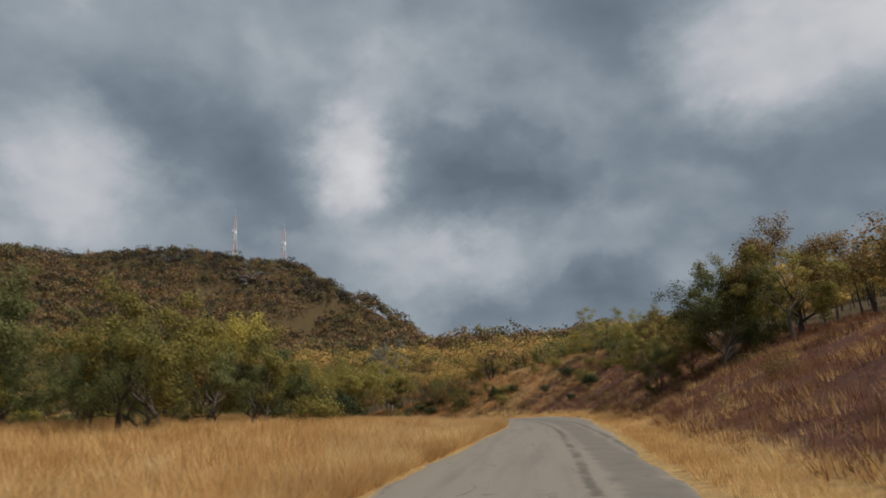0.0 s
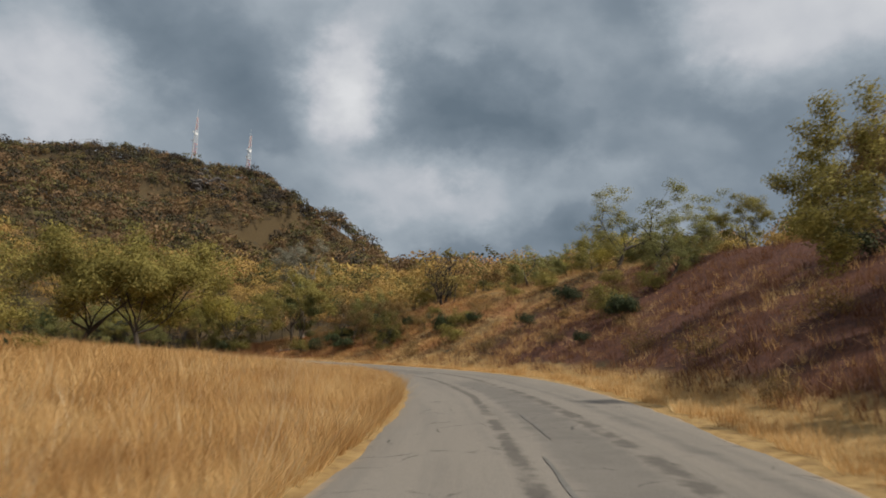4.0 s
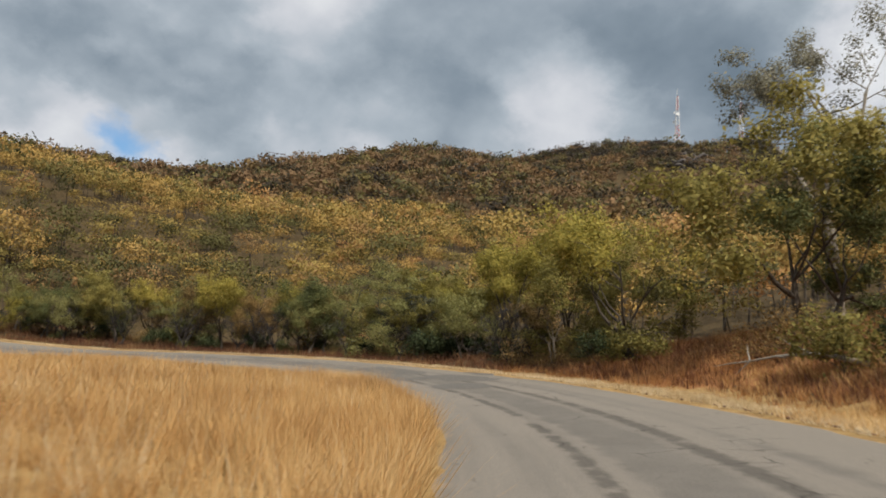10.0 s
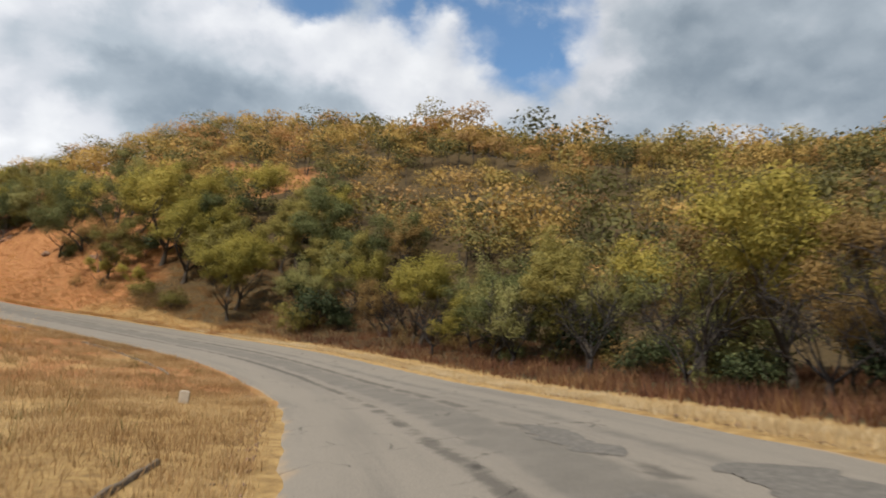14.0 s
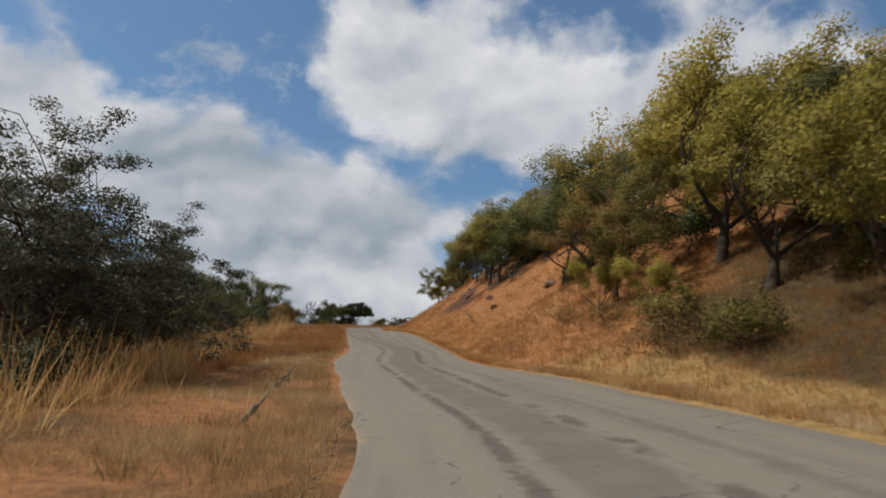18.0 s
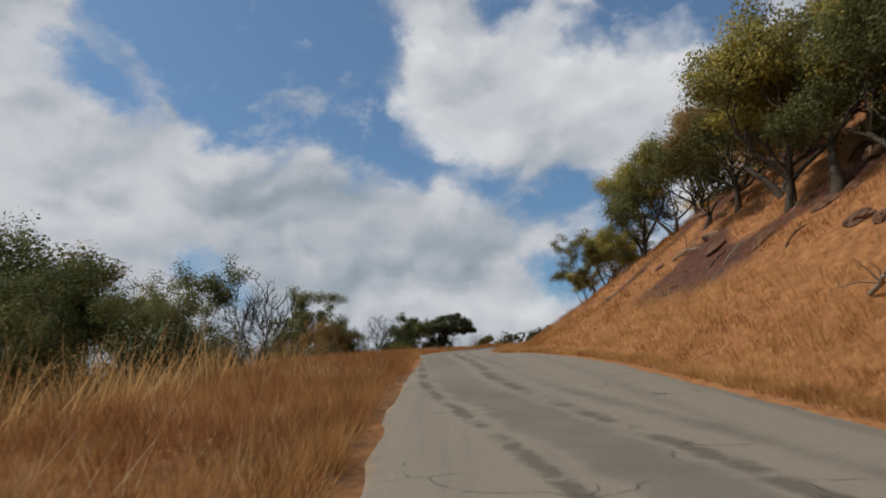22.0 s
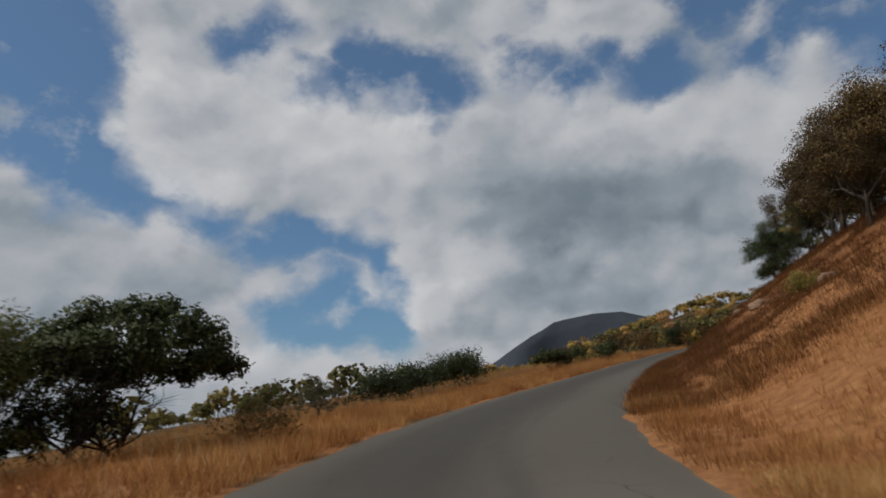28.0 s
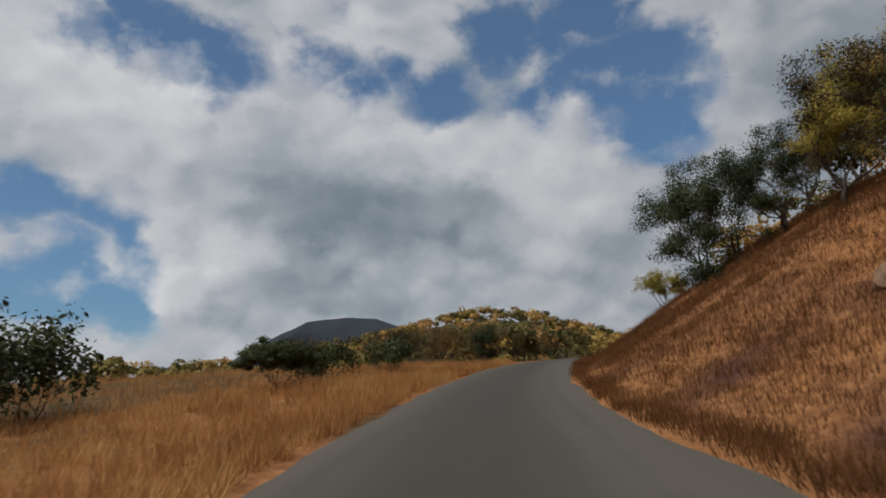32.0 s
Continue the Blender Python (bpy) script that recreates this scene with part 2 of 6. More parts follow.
# ---- the lie of the land ----
# reference line along the road (x, y, z) about every 12 m
LINE = [
    (-4.2, -60.0, -1.80), (-2.1, -30.0, -0.90), (0.0, 0.0, 0.00), (1.2, 11.8, 0.37), (2.7, 23.9, 0.80),
    (3.9, 35.9, 1.29), (4.8, 48.1, 1.67), (5.2, 59.5, 1.94), (4.9, 71.6, 2.19), (3.4, 83.6, 2.39),
    (0.1, 95.2, 2.49), (-4.9, 106.0, 2.57), (-11.1, 116.2, 2.62), (-19.2, 125.2, 2.57), (-29.1, 131.9, 2.51),
    (-40.7, 134.8, 2.47), (-52.2, 132.6, 2.22), (-63.6, 128.7, 1.94), (-73.4, 122.0, 2.45), (-81.3, 113.0, 3.14),
    (-87.5, 102.6, 4.10), (-93.7, 92.3, 5.15), (-100.8, 82.6, 6.41), (-107.4, 71.5, 8.13), (-113.3, 61.0, 9.39),
    (-119.5, 50.9, 10.36), (-126.3, 41.6, 11.42), (-134.3, 34.1, 12.51), (-143.4, 29.1, 13.48), (-153.7, 25.7, 14.62),
    (-163.9, 23.3, 15.78), (-174.9, 21.3, 17.08), (-186.5, 19.8, 18.52), (-198.2, 19.3, 19.99), (-210.2, 19.9, 21.29),
    (-222.2, 21.9, 22.49), (-234.2, 25.3, 23.59), (-246.2, 30.3, 24.49),
]


def catmull(points, step):
    pts = [np.array(p, float) for p in points]
    pts = [2 * pts[0] - pts[1]] + pts + [2 * pts[-1] - pts[-2]]
    out = []
    for a, b, c, d in zip(pts, pts[1:], pts[2:], pts[3:]):
        n = max(2, int(np.linalg.norm(c - b) / step))
        for k in range(n):
            w = k / n
            out.append(0.5 * (2 * b + (c - a) * w + (2 * a - 5 * b + 4 * c - d) * w * w + (3 * b - a - 3 * c + d) * w ** 3))
    out.append(pts[-2])
    return np.array(out)


REF = catmull(LINE, 1.0)
REF_S = np.r_[0, np.cumsum(np.linalg.norm(np.diff(REF[:, :2], axis=0), axis=1))] - 60.0   # 0 where the ride begins
TAN = np.gradient(REF[:, :2], axis=0)
TAN /= np.linalg.norm(TAN, axis=1)[:, None]
RIGHT = np.stack([TAN[:, 1], -TAN[:, 0]], 1)


def along(table, s):
    return np.interp(s, [r[0] for r in table], [r[1] for r in table])


EDGE_L = [(-60, -3.4), (20, -3.4), (42, -2.4), (60, -1.5), (75, -1.15), (105, -1.05), (140, -1.2), (160, -1.7), (190, -1.3), (220, -1.25), (233, -1.55), (248, -1.75), (258, -1.2), (268, -1.03), (278, -1.42), (287, -2.72), (297, -3.04), (306, -2.76), (314, -2.86), (326, -2.96), (342, -2.84), (366, -2.52), (460, -2.52)]
EDGE_R = [(-60, 2.9), (20, 2.9), (44, 3.9), (60, 5.1), (75, 5.8), (105, 5.9), (140, 6.0), (160, 5.5), (190, 6.0), (215, 6.2), (233, 5.3), (248, 5.0), (258, 5.0), (268, 4.55), (278, 3.72), (287, 3.52), (297, 3.61), (306, 4.07), (314, 3.96), (326, 3.51), (342, 2.56), (366, 2.4), (460, 2.4)]
BANK = [(-60, 0.0), (35, 0.0), (60, 0.06), (80, 0.08), (195, 0.08), (216, 0.07), (234, 0.02), (248, 0.01), (258, 0.02), (268, 0.02), (278, 0.02), (287, 0.02), (297, -0.0), (306, -0.01), (314, -0.01), (326, 0.01), (342, 0.02), (366, 0.02), (460, 0.02)]


def place_on(s, lat):
    """x, y of a spot s metres along the road and lat metres to the right of the reference line."""
    k = np.interp(s, REF_S, np.arange(len(REF_S)))
    i = np.arange(len(REF_S))
    p = np.array([np.interp(k, i, REF[:, 0]), np.interp(k, i, REF[:, 1])])
    r = np.array([np.interp(k, i, RIGHT[:, 0]), np.interp(k, i, RIGHT[:, 1])])
    return p + r * lat


def road_z(s, lat):
    return np.interp(s, REF_S, REF[:, 2]) + along(BANK, s) * lat


def nearest(x, y, tables=()):
    """For arrays of x, y: s and lat of the nearest spot on the reference line, the distance to it, and distance-weighted means of the tables."""
    x, y = np.ravel(x), np.ravel(y)
    s, lat, dist = (np.empty(len(x)) for _ in range(3))
    means = np.empty((len(tables), len(x)))
    R, vals = REF[::2], np.array([np.asarray(v)[::2] for v in tables]) if len(tables) else None
    for a in range(0, len(x), 4000):
        b = slice(a, a + 4000)
        d2 = (x[b, None] - R[None, :, 0]) ** 2 + (y[b, None] - R[None, :, 1]) ** 2
        k = d2.argmin(1) * 2
        if len(tables):
            w = 1 / (d2 + 1.0) ** 2.5
            means[:, b] = (w @ vals.T / w.sum(1)[:, None]).T
        dx, dy = x[b] - REF[k, 0], y[b] - REF[k, 1]
        s[b] = REF_S[k] + dx * TAN[k, 0] + dy * TAN[k, 1]
        dist[b] = np.sqrt(d2.min(1))
        lat[b] = np.sign(dx * RIGHT[k, 0] + dy * RIGHT[k, 1]) * dist[b]
    return s, lat, dist, means


# right side: (s, toe offset past the edge, slope at first, width of that slope, slope beyond)
RIGHT_BANK = [(-60, 1.8, 0.42, 9, 0.22), (30, 1.8, 0.42, 9, 0.22), (60, 1.6, 0.5, 10, 0.25), (85, 1.8, 0.62, 15, 0.18), (120, 1.8, 0.62, 17, 0.15), (135, 2.0, 0.35, 10, 0.2), (150, 3.0, 0.03, 16, 0.25), (190, 3.0, 0.03, 14, 0.31), (204, 2.2, 0.2, 6, 0.41), (214, 1.6, 0.5, 8, 0.47), (228, 1.2, 0.72, 9, 0.55), (245, 1.0, 0.85, 12, 0.5), (268, 1.0, 0.9, 12, 0.5), (286, 2.0, 0.5, 12, 0.5), (311, 2.2, 0.5, 10, 0.5), (349, 0.9, 0.65, 10, 0.45), (460, 0.9, 0.6, 10, 0.45)]
# left side: (s, shoulder width, slope)
LEFT_SIDE = [(-60, 4.0, 0.03), (60, 4.0, 0.05), (110, 4.0, 0.06), (150, 5.0, 0.03), (175, 5.0, -0.03), (200, 5.0, -0.09), (240, 4.5, -0.1), (274, 4.0, -0.08), (324, 4.0, -0.05), (364, 4.0, 0.03), (460, 4.0, 0.03)]
# far ridges: chains of (x, y, height), with the fall of their sides
RIDGES = [([(-900, 560, 180), (-413, 605, 159), (-335, 605, 162), (-240, 592, 162), (-190, 572, 148), (-146, 565, 138), (-134, 527, 131), (-99, 480, 104), (-76, 476, 95),
            (-62, 450, 81), (-52, 420, 66), (-42, 400, 53), (-27, 370, 38), (-10, 335, 36)], 0.40),
          ([(-15, 320, 37), (60, 310, 38), (200, 340, 36)], 0.24),
          ([(-330, 534, 149), (-298, 436, 123), (-284, 325, 82), (-259, 247, 50), (-252, 200, 43), (-243, 168, 38), (-190, 143, 26)], 0.36),
          ([(-560, 330, 130), (-384, 345, 96), (-330, 225, 74)], 0.34),
          ([(-108, 98, 9), (-131, 109, 15.5), (-165, 113, 21), (-208, 108, 31), (-250, 139, 43)], 0.45),
          ([(-378, -249, 31), (-415, -214, 38), (-433, -193, 43), (-445, -130, 44), (-450, -72, 50), (-460, -38, 63), (-467, -20, 54), (-475, 4, 38), (-500, 50, 28)], 0.36)]


def ridge_height(x, y):
    top = np.full(len(x), -40.0)
    for chain, fall in RIDGES:
        one = np.full(len(x), -40.0)
        for (ax, ay, az), (bx, by, bz) in zip(chain, chain[1:]):
            dx, dy = bx - ax, by - ay
            w = np.clip(((x - ax) * dx + (y - ay) * dy) / (dx * dx + dy * dy), 0, 1)
            d = np.hypot(x - ax - w * dx, y - ay - w * dy)
            steep = fall if fall < 0.39 or fall > 0.42 else np.where(((x - ax) * dy - (y - ay) * dx > 0) & (w < 1), fall, 0.95)
            one = np.maximum(one, az + w * (bz - az) - steep * (np.sqrt(d * d + 400) - 20))
        top = np.maximum(top, one) + 1.2 * np.exp(-np.abs(top - one) / 6)
    return top


def rumple(x, y, scale, seed):
    """Cheap smooth unevenness from a few crossed waves."""
    r = np.random.RandomState(seed)
    out = np.zeros(len(x))
    for k in range(6):
        a, f, p = r.uniform(0, 6.28), r.uniform(0.6, 1.7) / scale, r.uniform(0, 6.28)
        out += np.sin((x * np.cos(a) + y * np.sin(a)) * f * 6.28 + p + 1.3 * np.sin((y * np.cos(a) - x * np.sin(a)) * f * 4 + p))
    return out / 6


def column(table, k):
    return np.interp(REF_S, [r[0] for r in table], [r[k] for r in table])


LAND_TABLES = [REF[:, 2], column(EDGE_L, 1), column(EDGE_R, 1), column(BANK, 1), column(RIGHT_BANK, 1), column(RIGHT_BANK, 2), column(RIGHT_BANK, 3),
               column(RIGHT_BANK, 4), column(LEFT_SIDE, 1), column(LEFT_SIDE, 2)]


def land(x, y, under_road=True):
    """Height of the ground at arrays x, y; also s and lat."""
    x, y = np.atleast_1d(np.asarray(x, float)), np.atleast_1d(np.asarray(y, float))
    s, lat, dist, (zz, el, er, bank, toe, slope, wid, slope2, shoulder, fall) = nearest(x, y, LAND_TABLES)
    mixw = np.clip((np.abs(lat) - 7) / 6, 0, 1)
    local = lambda table, mean: np.interp(s, REF_S, table) * (1 - mixw) + mean * mixw
    zr, el, er, bank = (local(LAND_TABLES[k], m) for k, m in ((0, zz), (1, el), (2, er), (3, bank)))
    # outer side: verge, cut bank, wooded slope
    over = np.maximum(lat - er - toe, 0)
    rise = slope * np.minimum(over, wid) + slope2 * np.clip(over - wid, 0, 45) + 0.12 * np.clip(over - wid - 45, 0, 200)
    rough = np.clip(over / 4, 0, 1)
    right = zr + bank * np.minimum(lat, er) + rise + rough * (0.35 * rumple(x, y, 9, 3) + 0.16 * rumple(x, y, 3, 4))
    # inner side: shoulder, then field or fall
    offl = np.maximum(el - lat, 0)
    past = np.maximum(offl - shoulder, 0)
    drop = fall * np.minimum(past, 40) + 0.12 * fall / (np.abs(fall) + 0.02) * np.clip(past - 40, 0, 60)
    left = zr + bank * np.maximum(lat, el) + drop + np.clip(offl / 5, 0, 1) * (0.25 * rumple(x, y, 14, 5) + 0.08 * rumple(x, y, 4, 6))
    z = np.where(lat > 0, right, left)
    away = np.clip((dist - 22) / 40, 0, 1)
    far = ridge_height(x, y) + away * (2.2 * rumple(x, y, 70, 8) + 0.8 * rumple(x, y, 22, 9))
    z = np.maximum(z, z * (1 - away) + far * away)
    plain = np.clip((dist - 150) / 500, 0, 1)
    z = np.where(far > z - 1, z, z * (1 - plain) + plain * np.maximum(far, -12.0))
    if under_road:
        edge = np.minimum(lat - el, er - lat)
        z = z - np.clip((edge - 0.1) / 0.8, 0, 1) * 0.14
    return z, s, lat


def ground_at(x, y):
    return float(land([x], [y])[0][0])

# ---- materials ----
def material(name, rough=0.9):
    m = bpy.data.materials.new(name)
    m.use_nodes = True
    t = m.node_tree
    b = t.nodes["Principled BSDF"]
    b.inputs["Roughness"].default_value = rough
    b.inputs["Specular IOR Level"].default_value = 0.25
    return m, t, b


def relief(t, b, height, strength, distance=0.02):
    n = shade(t, "ShaderNodeBump", {"Height": height, "Strength": strength, "Distance": distance})
    t.links.new(n.outputs[0], b.inputs["Normal"])


def leaf_material(name, shades, through_light=0.25):
    """Leaves: shades from tree to tree and from leaf to leaf."""
    m, t, b = material(name, 0.7)
    tree_rand = shade(t, "ShaderNodeObjectInfo").outputs["Random"]
    leaf_rand = shade(t, "ShaderNodeNewGeometry").outputs["Random Per Island"]
    mixed = calc(t, "ADD", calc(t, "MULTIPLY", tree_rand, 0.45), calc(t, "MULTIPLY", leaf_rand, 0.55))
    n = len(shades)
    col = ramp(t, mixed, [((k + 0.5) / n, c) for k, c in enumerate(shades)])
    t.links.new(col, b.inputs["Base Color"])
    glow = shade(t, "ShaderNodeBsdfTranslucent", {0: col})
    mix = shade(t, "ShaderNodeMixShader", {0: through_light, 1: b.outputs[0], 2: glow.outputs[0]})
    t.links.new(mix.outputs[0], t.nodes["Material Output"].inputs[0])
    return m


LEAF = {
    "olive": leaf_material("leaf_olive", [(0.105, 0.096, 0.028), (0.18, 0.16, 0.043), (0.26, 0.22, 0.057), (0.34, 0.28, 0.08)], 0.4),
    "dark": leaf_material("leaf_dark", [(0.062, 0.074, 0.028), (0.105, 0.118, 0.041), (0.15, 0.16, 0.056), (0.205, 0.20, 0.08)], 0.38),
    "deep": leaf_material("leaf_deep", [(0.022, 0.032, 0.013), (0.034, 0.048, 0.018), (0.05, 0.066, 0.024), (0.075, 0.09, 0.035)], 0.15),
    "yellow": leaf_material("leaf_yellow", [(0.195, 0.172, 0.038), (0.30, 0.258, 0.053), (0.395, 0.325, 0.068), (0.48, 0.375, 0.09)], 0.38),
    "brown": leaf_material("leaf_brown", [(0.115, 0.078, 0.033), (0.205, 0.132, 0.05), (0.285, 0.18, 0.062), (0.36, 0.23, 0.078)], 0.35),
    "grey": leaf_material("leaf_grey", [(0.055, 0.058, 0.04), (0.09, 0.092, 0.06), (0.13, 0.128, 0.082), (0.175, 0.165, 0.11)], 0.3),
    "pale": leaf_material("leaf_pale", [(0.14, 0.145, 0.05), (0.21, 0.21, 0.07), (0.275, 0.26, 0.092), (0.34, 0.305, 0.12)], 0.4),
}


def bark_material(name, a, b_):
    m, t, b = material(name, 0.92)
    pos = shade(t, "ShaderNodeTexCoord").outputs["Object"]
    tall = shade(t, "ShaderNodeMapping", {"Vector": pos, "Scale": (9, 9, 2.2)}).outputs[0]
    n = shade(t, "ShaderNodeTexNoise", {"Vector": tall, "Scale": 3.0, "Detail": 5.0, "Roughness": 0.65}).outputs[0]
    t.links.new(ramp(t, n, [(0.3, a), (0.7, b_)]), b.inputs["Base Color"])
    relief(t, b, n, 0.8, 0.03)
    return m


BARK = bark_material("bark_dark", (0.03, 0.024, 0.02), (0.11, 0.09, 0.07))
BARK_GREY = bark_material("bark_grey", (0.02, 0.017, 0.017), (0.055, 0.048, 0.046))
BARK_PALE = bark_material("bark_pale", (0.14, 0.12, 0.095), (0.36, 0.32, 0.26))


def ground_material():
    """Bare soil and matted dry grass; the attribute 'cover' carries how red, how straw-pale and how charred or
    cloud-shaded the ground is.
    """
    m, t, b = material("dry_ground", 0.95)
    pos = shade(t, "ShaderNodeTexCoord").outputs["Object"]
    kind = shade(t, "ShaderNodeSeparateColor", {0: shade(t, "ShaderNodeAttribute", attribute_name="cover").outputs["Color"]}).outputs
    fine = shade(t, "ShaderNodeTexNoise", {"Vector": pos, "Scale": 3.2, "Detail": 8.0, "Roughness": 0.7}).outputs[0]
    broad = shade(t, "ShaderNodeTexNoise", {"Vector": pos, "Scale": 0.22, "Detail": 5.0, "Roughness": 0.6}).outputs[0]
    litter = ramp(t, fine, [(0.3, (0.03, 0.023, 0.012)), (0.55, (0.078, 0.052, 0.022)), (0.75, (0.13, 0.088, 0.036))])
    straw = ramp(t, fine, [(0.3, (0.20, 0.12, 0.05)), (0.55, (0.37, 0.24, 0.095)), (0.78, (0.50, 0.355, 0.165))])
    red = ramp(t, fine, [(0.3, (0.17, 0.066, 0.026)), (0.55, (0.34, 0.155, 0.06)), (0.78, (0.47, 0.26, 0.11))])
    char_shade = ramp(t, fine, [(0.3, (0.035, 0.018, 0.014)), (0.55, (0.11, 0.046, 0.030)), (0.8, (0.20, 0.10, 0.06))])
    patch = calc(t, "MULTIPLY", calc(t, "SUBTRACT", broad, 0.5), 1.2)
    col = blend(t, smooth01(t, calc(t, "ADD", kind[1], patch), 0.35, 0.65), litter, straw)
    col = blend(t, smooth01(t, calc(t, "ADD", kind[0], patch), 0.35, 0.65), col, red)
    col = blend(t, smooth01(t, calc(t, "ADD", kind[2], patch), 0.3, 0.7), col, char_shade)
    t.links.new(col, b.inputs["Base Color"])
    relief(t, b, fine, 0.9, 0.12)
    return m


GROUND = ground_material()


def asphalt_material():
    """Grey chip seal, bleached by the sun, with lengthwise tar streaks, broken seams and dusty edges."""
    m, t, b = material("worn_asphalt", 0.88)
    uv = shade(t, "ShaderNodeUVMap", uv_map="way").outputs[0]      # metres along (u) and across (v)
    sep = shade(t, "ShaderNodeSeparateXYZ", {0: uv}).outputs
    u, v = sep[0], sep[1]
    pos = shade(t, "ShaderNodeTexCoord").outputs["Object"]
    grit = shade(t, "ShaderNodeTexNoise", {"Vector": pos, "Scale": 45.0, "Detail": 4.0, "Roughness": 0.7}).outputs[0]
    blotch = shade(t, "ShaderNodeTexNoise", {"Vector": pos, "Scale": 0.9, "Detail": 7.0, "Roughness": 0.62}).outputs[0]
    drawn = shade(t, "ShaderNodeMapping", {"Vector": uv, "Scale": (0.045, 0.9, 1.0)}).outputs[0]
    streak = shade(t, "ShaderNodeTexNoise", {"Vector": drawn, "Scale": 1.5, "Detail": 6.0, "Roughness": 0.6}).outputs[0]
    worn = ramp(t, grit, [(0.3, (0.155, 0.136, 0.113)), (0.7, (0.25, 0.22, 0.184))])
    tar = ramp(t, calc(t, "MULTIPLY_ADD", blotch, 0.6, calc(t, "MULTIPLY", grit, 0.45)), [(0.35, (0.064, 0.06, 0.054)), (0.68, (0.15, 0.137, 0.12))])

    def ribbon(centre, half, sway, seed, soft):
        """A lengthwise band round v = centre that wanders, frays and breaks off."""
        w = shade(t, "ShaderNodeTexNoise", {"Vector": shade(t, "ShaderNodeCombineXYZ", {0: calc(t, "MULTIPLY", u, 0.035), 1: seed}).outputs[0], "Scale": 1.0, "Detail": 2.0}).outputs[0]
        line = calc(t, "ADD", calc(t, "MULTIPLY_ADD", smooth01(t, u, 236.0, 252.0), -2.1, centre), calc(t, "MULTIPLY", calc(t, "SUBTRACT", w, 0.5), sway))
        d = calc(t, "ABSOLUTE", calc(t, "SUBTRACT", v, line))
        fray = calc(t, "MULTIPLY", calc(t, "SUBTRACT", blotch, 0.5), 0.8)
        gap = shade(t, "ShaderNodeTexNoise", {"Vector": shade(t, "ShaderNodeCombineXYZ", {0: calc(t, "MULTIPLY", u, 0.05), 1: seed + 7.0}).outputs[0], "Scale": 1.0, "Detail": 1.0}).outputs[0]
        return calc(t, "MULTIPLY", smooth01(t, calc(t, "ADD", d, fray), half + soft, half - soft), smooth01(t, gap, 0.28, 0.42))

    dark = calc(t, "MULTIPLY", smooth01(t, streak, 0.45, 0.7), 0.4)
    for args in ((1.95, 0.55, 0.6, 1.3, 0.15), (3.7, 0.14, 0.8, 4.1, 0.2)):
        dark = calc(t, "MAXIMUM", dark, calc(t, "MULTIPLY", ribbon(*args), 0.62))
    col = blend(t, dark, worn, tar)
    # broken seams along the old patches
    teeth = shade(t, "ShaderNodeTexNoise", {"Vector": pos, "Scale": 3.5, "Detail": 5.0, "Roughness": 0.7}).outputs[0]
    for centre, half, seed in ((0.95, 0.085, 21.0), (2.75, 0.11, 27.0)):
        w = shade(t, "ShaderNodeTexNoise", {"Vector": shade(t, "ShaderNodeCombineXYZ", {0: calc(t, "MULTIPLY", u, 0.05), 1: seed}).outputs[0], "Scale": 1.0, "Detail": 3.0}).outputs[0]
        line = calc(t, "ADD", calc(t, "MULTIPLY_ADD", smooth01(t, u, 236.0, 252.0), -1.8, centre), calc(t, "MULTIPLY", calc(t, "SUBTRACT", w, 0.5), 0.7))
        line = calc(t, "ADD", line, calc(t, "MULTIPLY", calc(t, "SUBTRACT", teeth, 0.5), 0.42))
        d = calc(t, "ABSOLUTE", calc(t, "SUBTRACT", v, line))
        seam = calc(t, "MULTIPLY", smooth01(t, d, half * 2.2, half * 0.6), smooth01(t, calc(t, "ADD", blotch, calc(t, "MULTIPLY", w, 0.5)), 0.62, 0.76))
        col = blend(t, calc(t, "MULTIPLY", seam, calc(t, "SUBTRACT", 0.6, calc(t, "MULTIPLY", smooth01(t, u, 288.0, 304.0), 0.6))), col, (0.045, 0.04, 0.035))
    # last stretch: newer smooth seal, its darkness also standing for cloud shade
    fresh_shade = smooth01(t, u, 288.0, 304.0)
    col = blend(t, calc(t, "MULTIPLY", fresh_shade, 0.8), col, blend(t, streak, (0.045, 0.041, 0.037), (0.085, 0.078, 0.07)))
    lane = calc(t, "ABSOLUTE", calc(t, "ADD", v, calc(t, "MULTIPLY_ADD", streak, 1.6, -0.5)))
    col = blend(t, calc(t, "MULTIPLY", fresh_shade, calc(t, "MULTIPLY", smooth01(t, lane, 2.3, 0.7), 0.6)), col, (0.036, 0.033, 0.03))
    dust = shade(t, "ShaderNodeAttribute", attribute_name="dust").outputs["Fac"]
    edge = calc(t, "ADD", dust, calc(t, "MULTIPLY", calc(t, "SUBTRACT", blotch, 0.5), 0.9))
    col = blend(t, calc(t, "MULTIPLY", smooth01(t, edge, 0.55, 0.95), calc(t, "SUBTRACT", 1.0, calc(t, "MULTIPLY", fresh_shade, 0.75))), col, (0.34, 0.24, 0.14))
    cells = shade(t, "ShaderNodeTexVoronoi", {"Vector": shade(t, "ShaderNodeVectorMath", {0: pos, 1: shade(t, "ShaderNodeVectorMath", {0: shade(t, "ShaderNodeTexNoise", {"Vector": pos, "Scale": 1.5, "Detail": 3.0}).outputs[1], "Scale": 0.5}, operation="SCALE").outputs[0]}, operation="ADD").outputs[0],
                                               "Scale": 0.8, "Randomness": 1.0}, feature="DISTANCE_TO_EDGE").outputs[0]
    crack = calc(t, "MULTIPLY", smooth01(t, cells, 0.02, 0.004), smooth01(t, blotch, 0.52, 0.62))
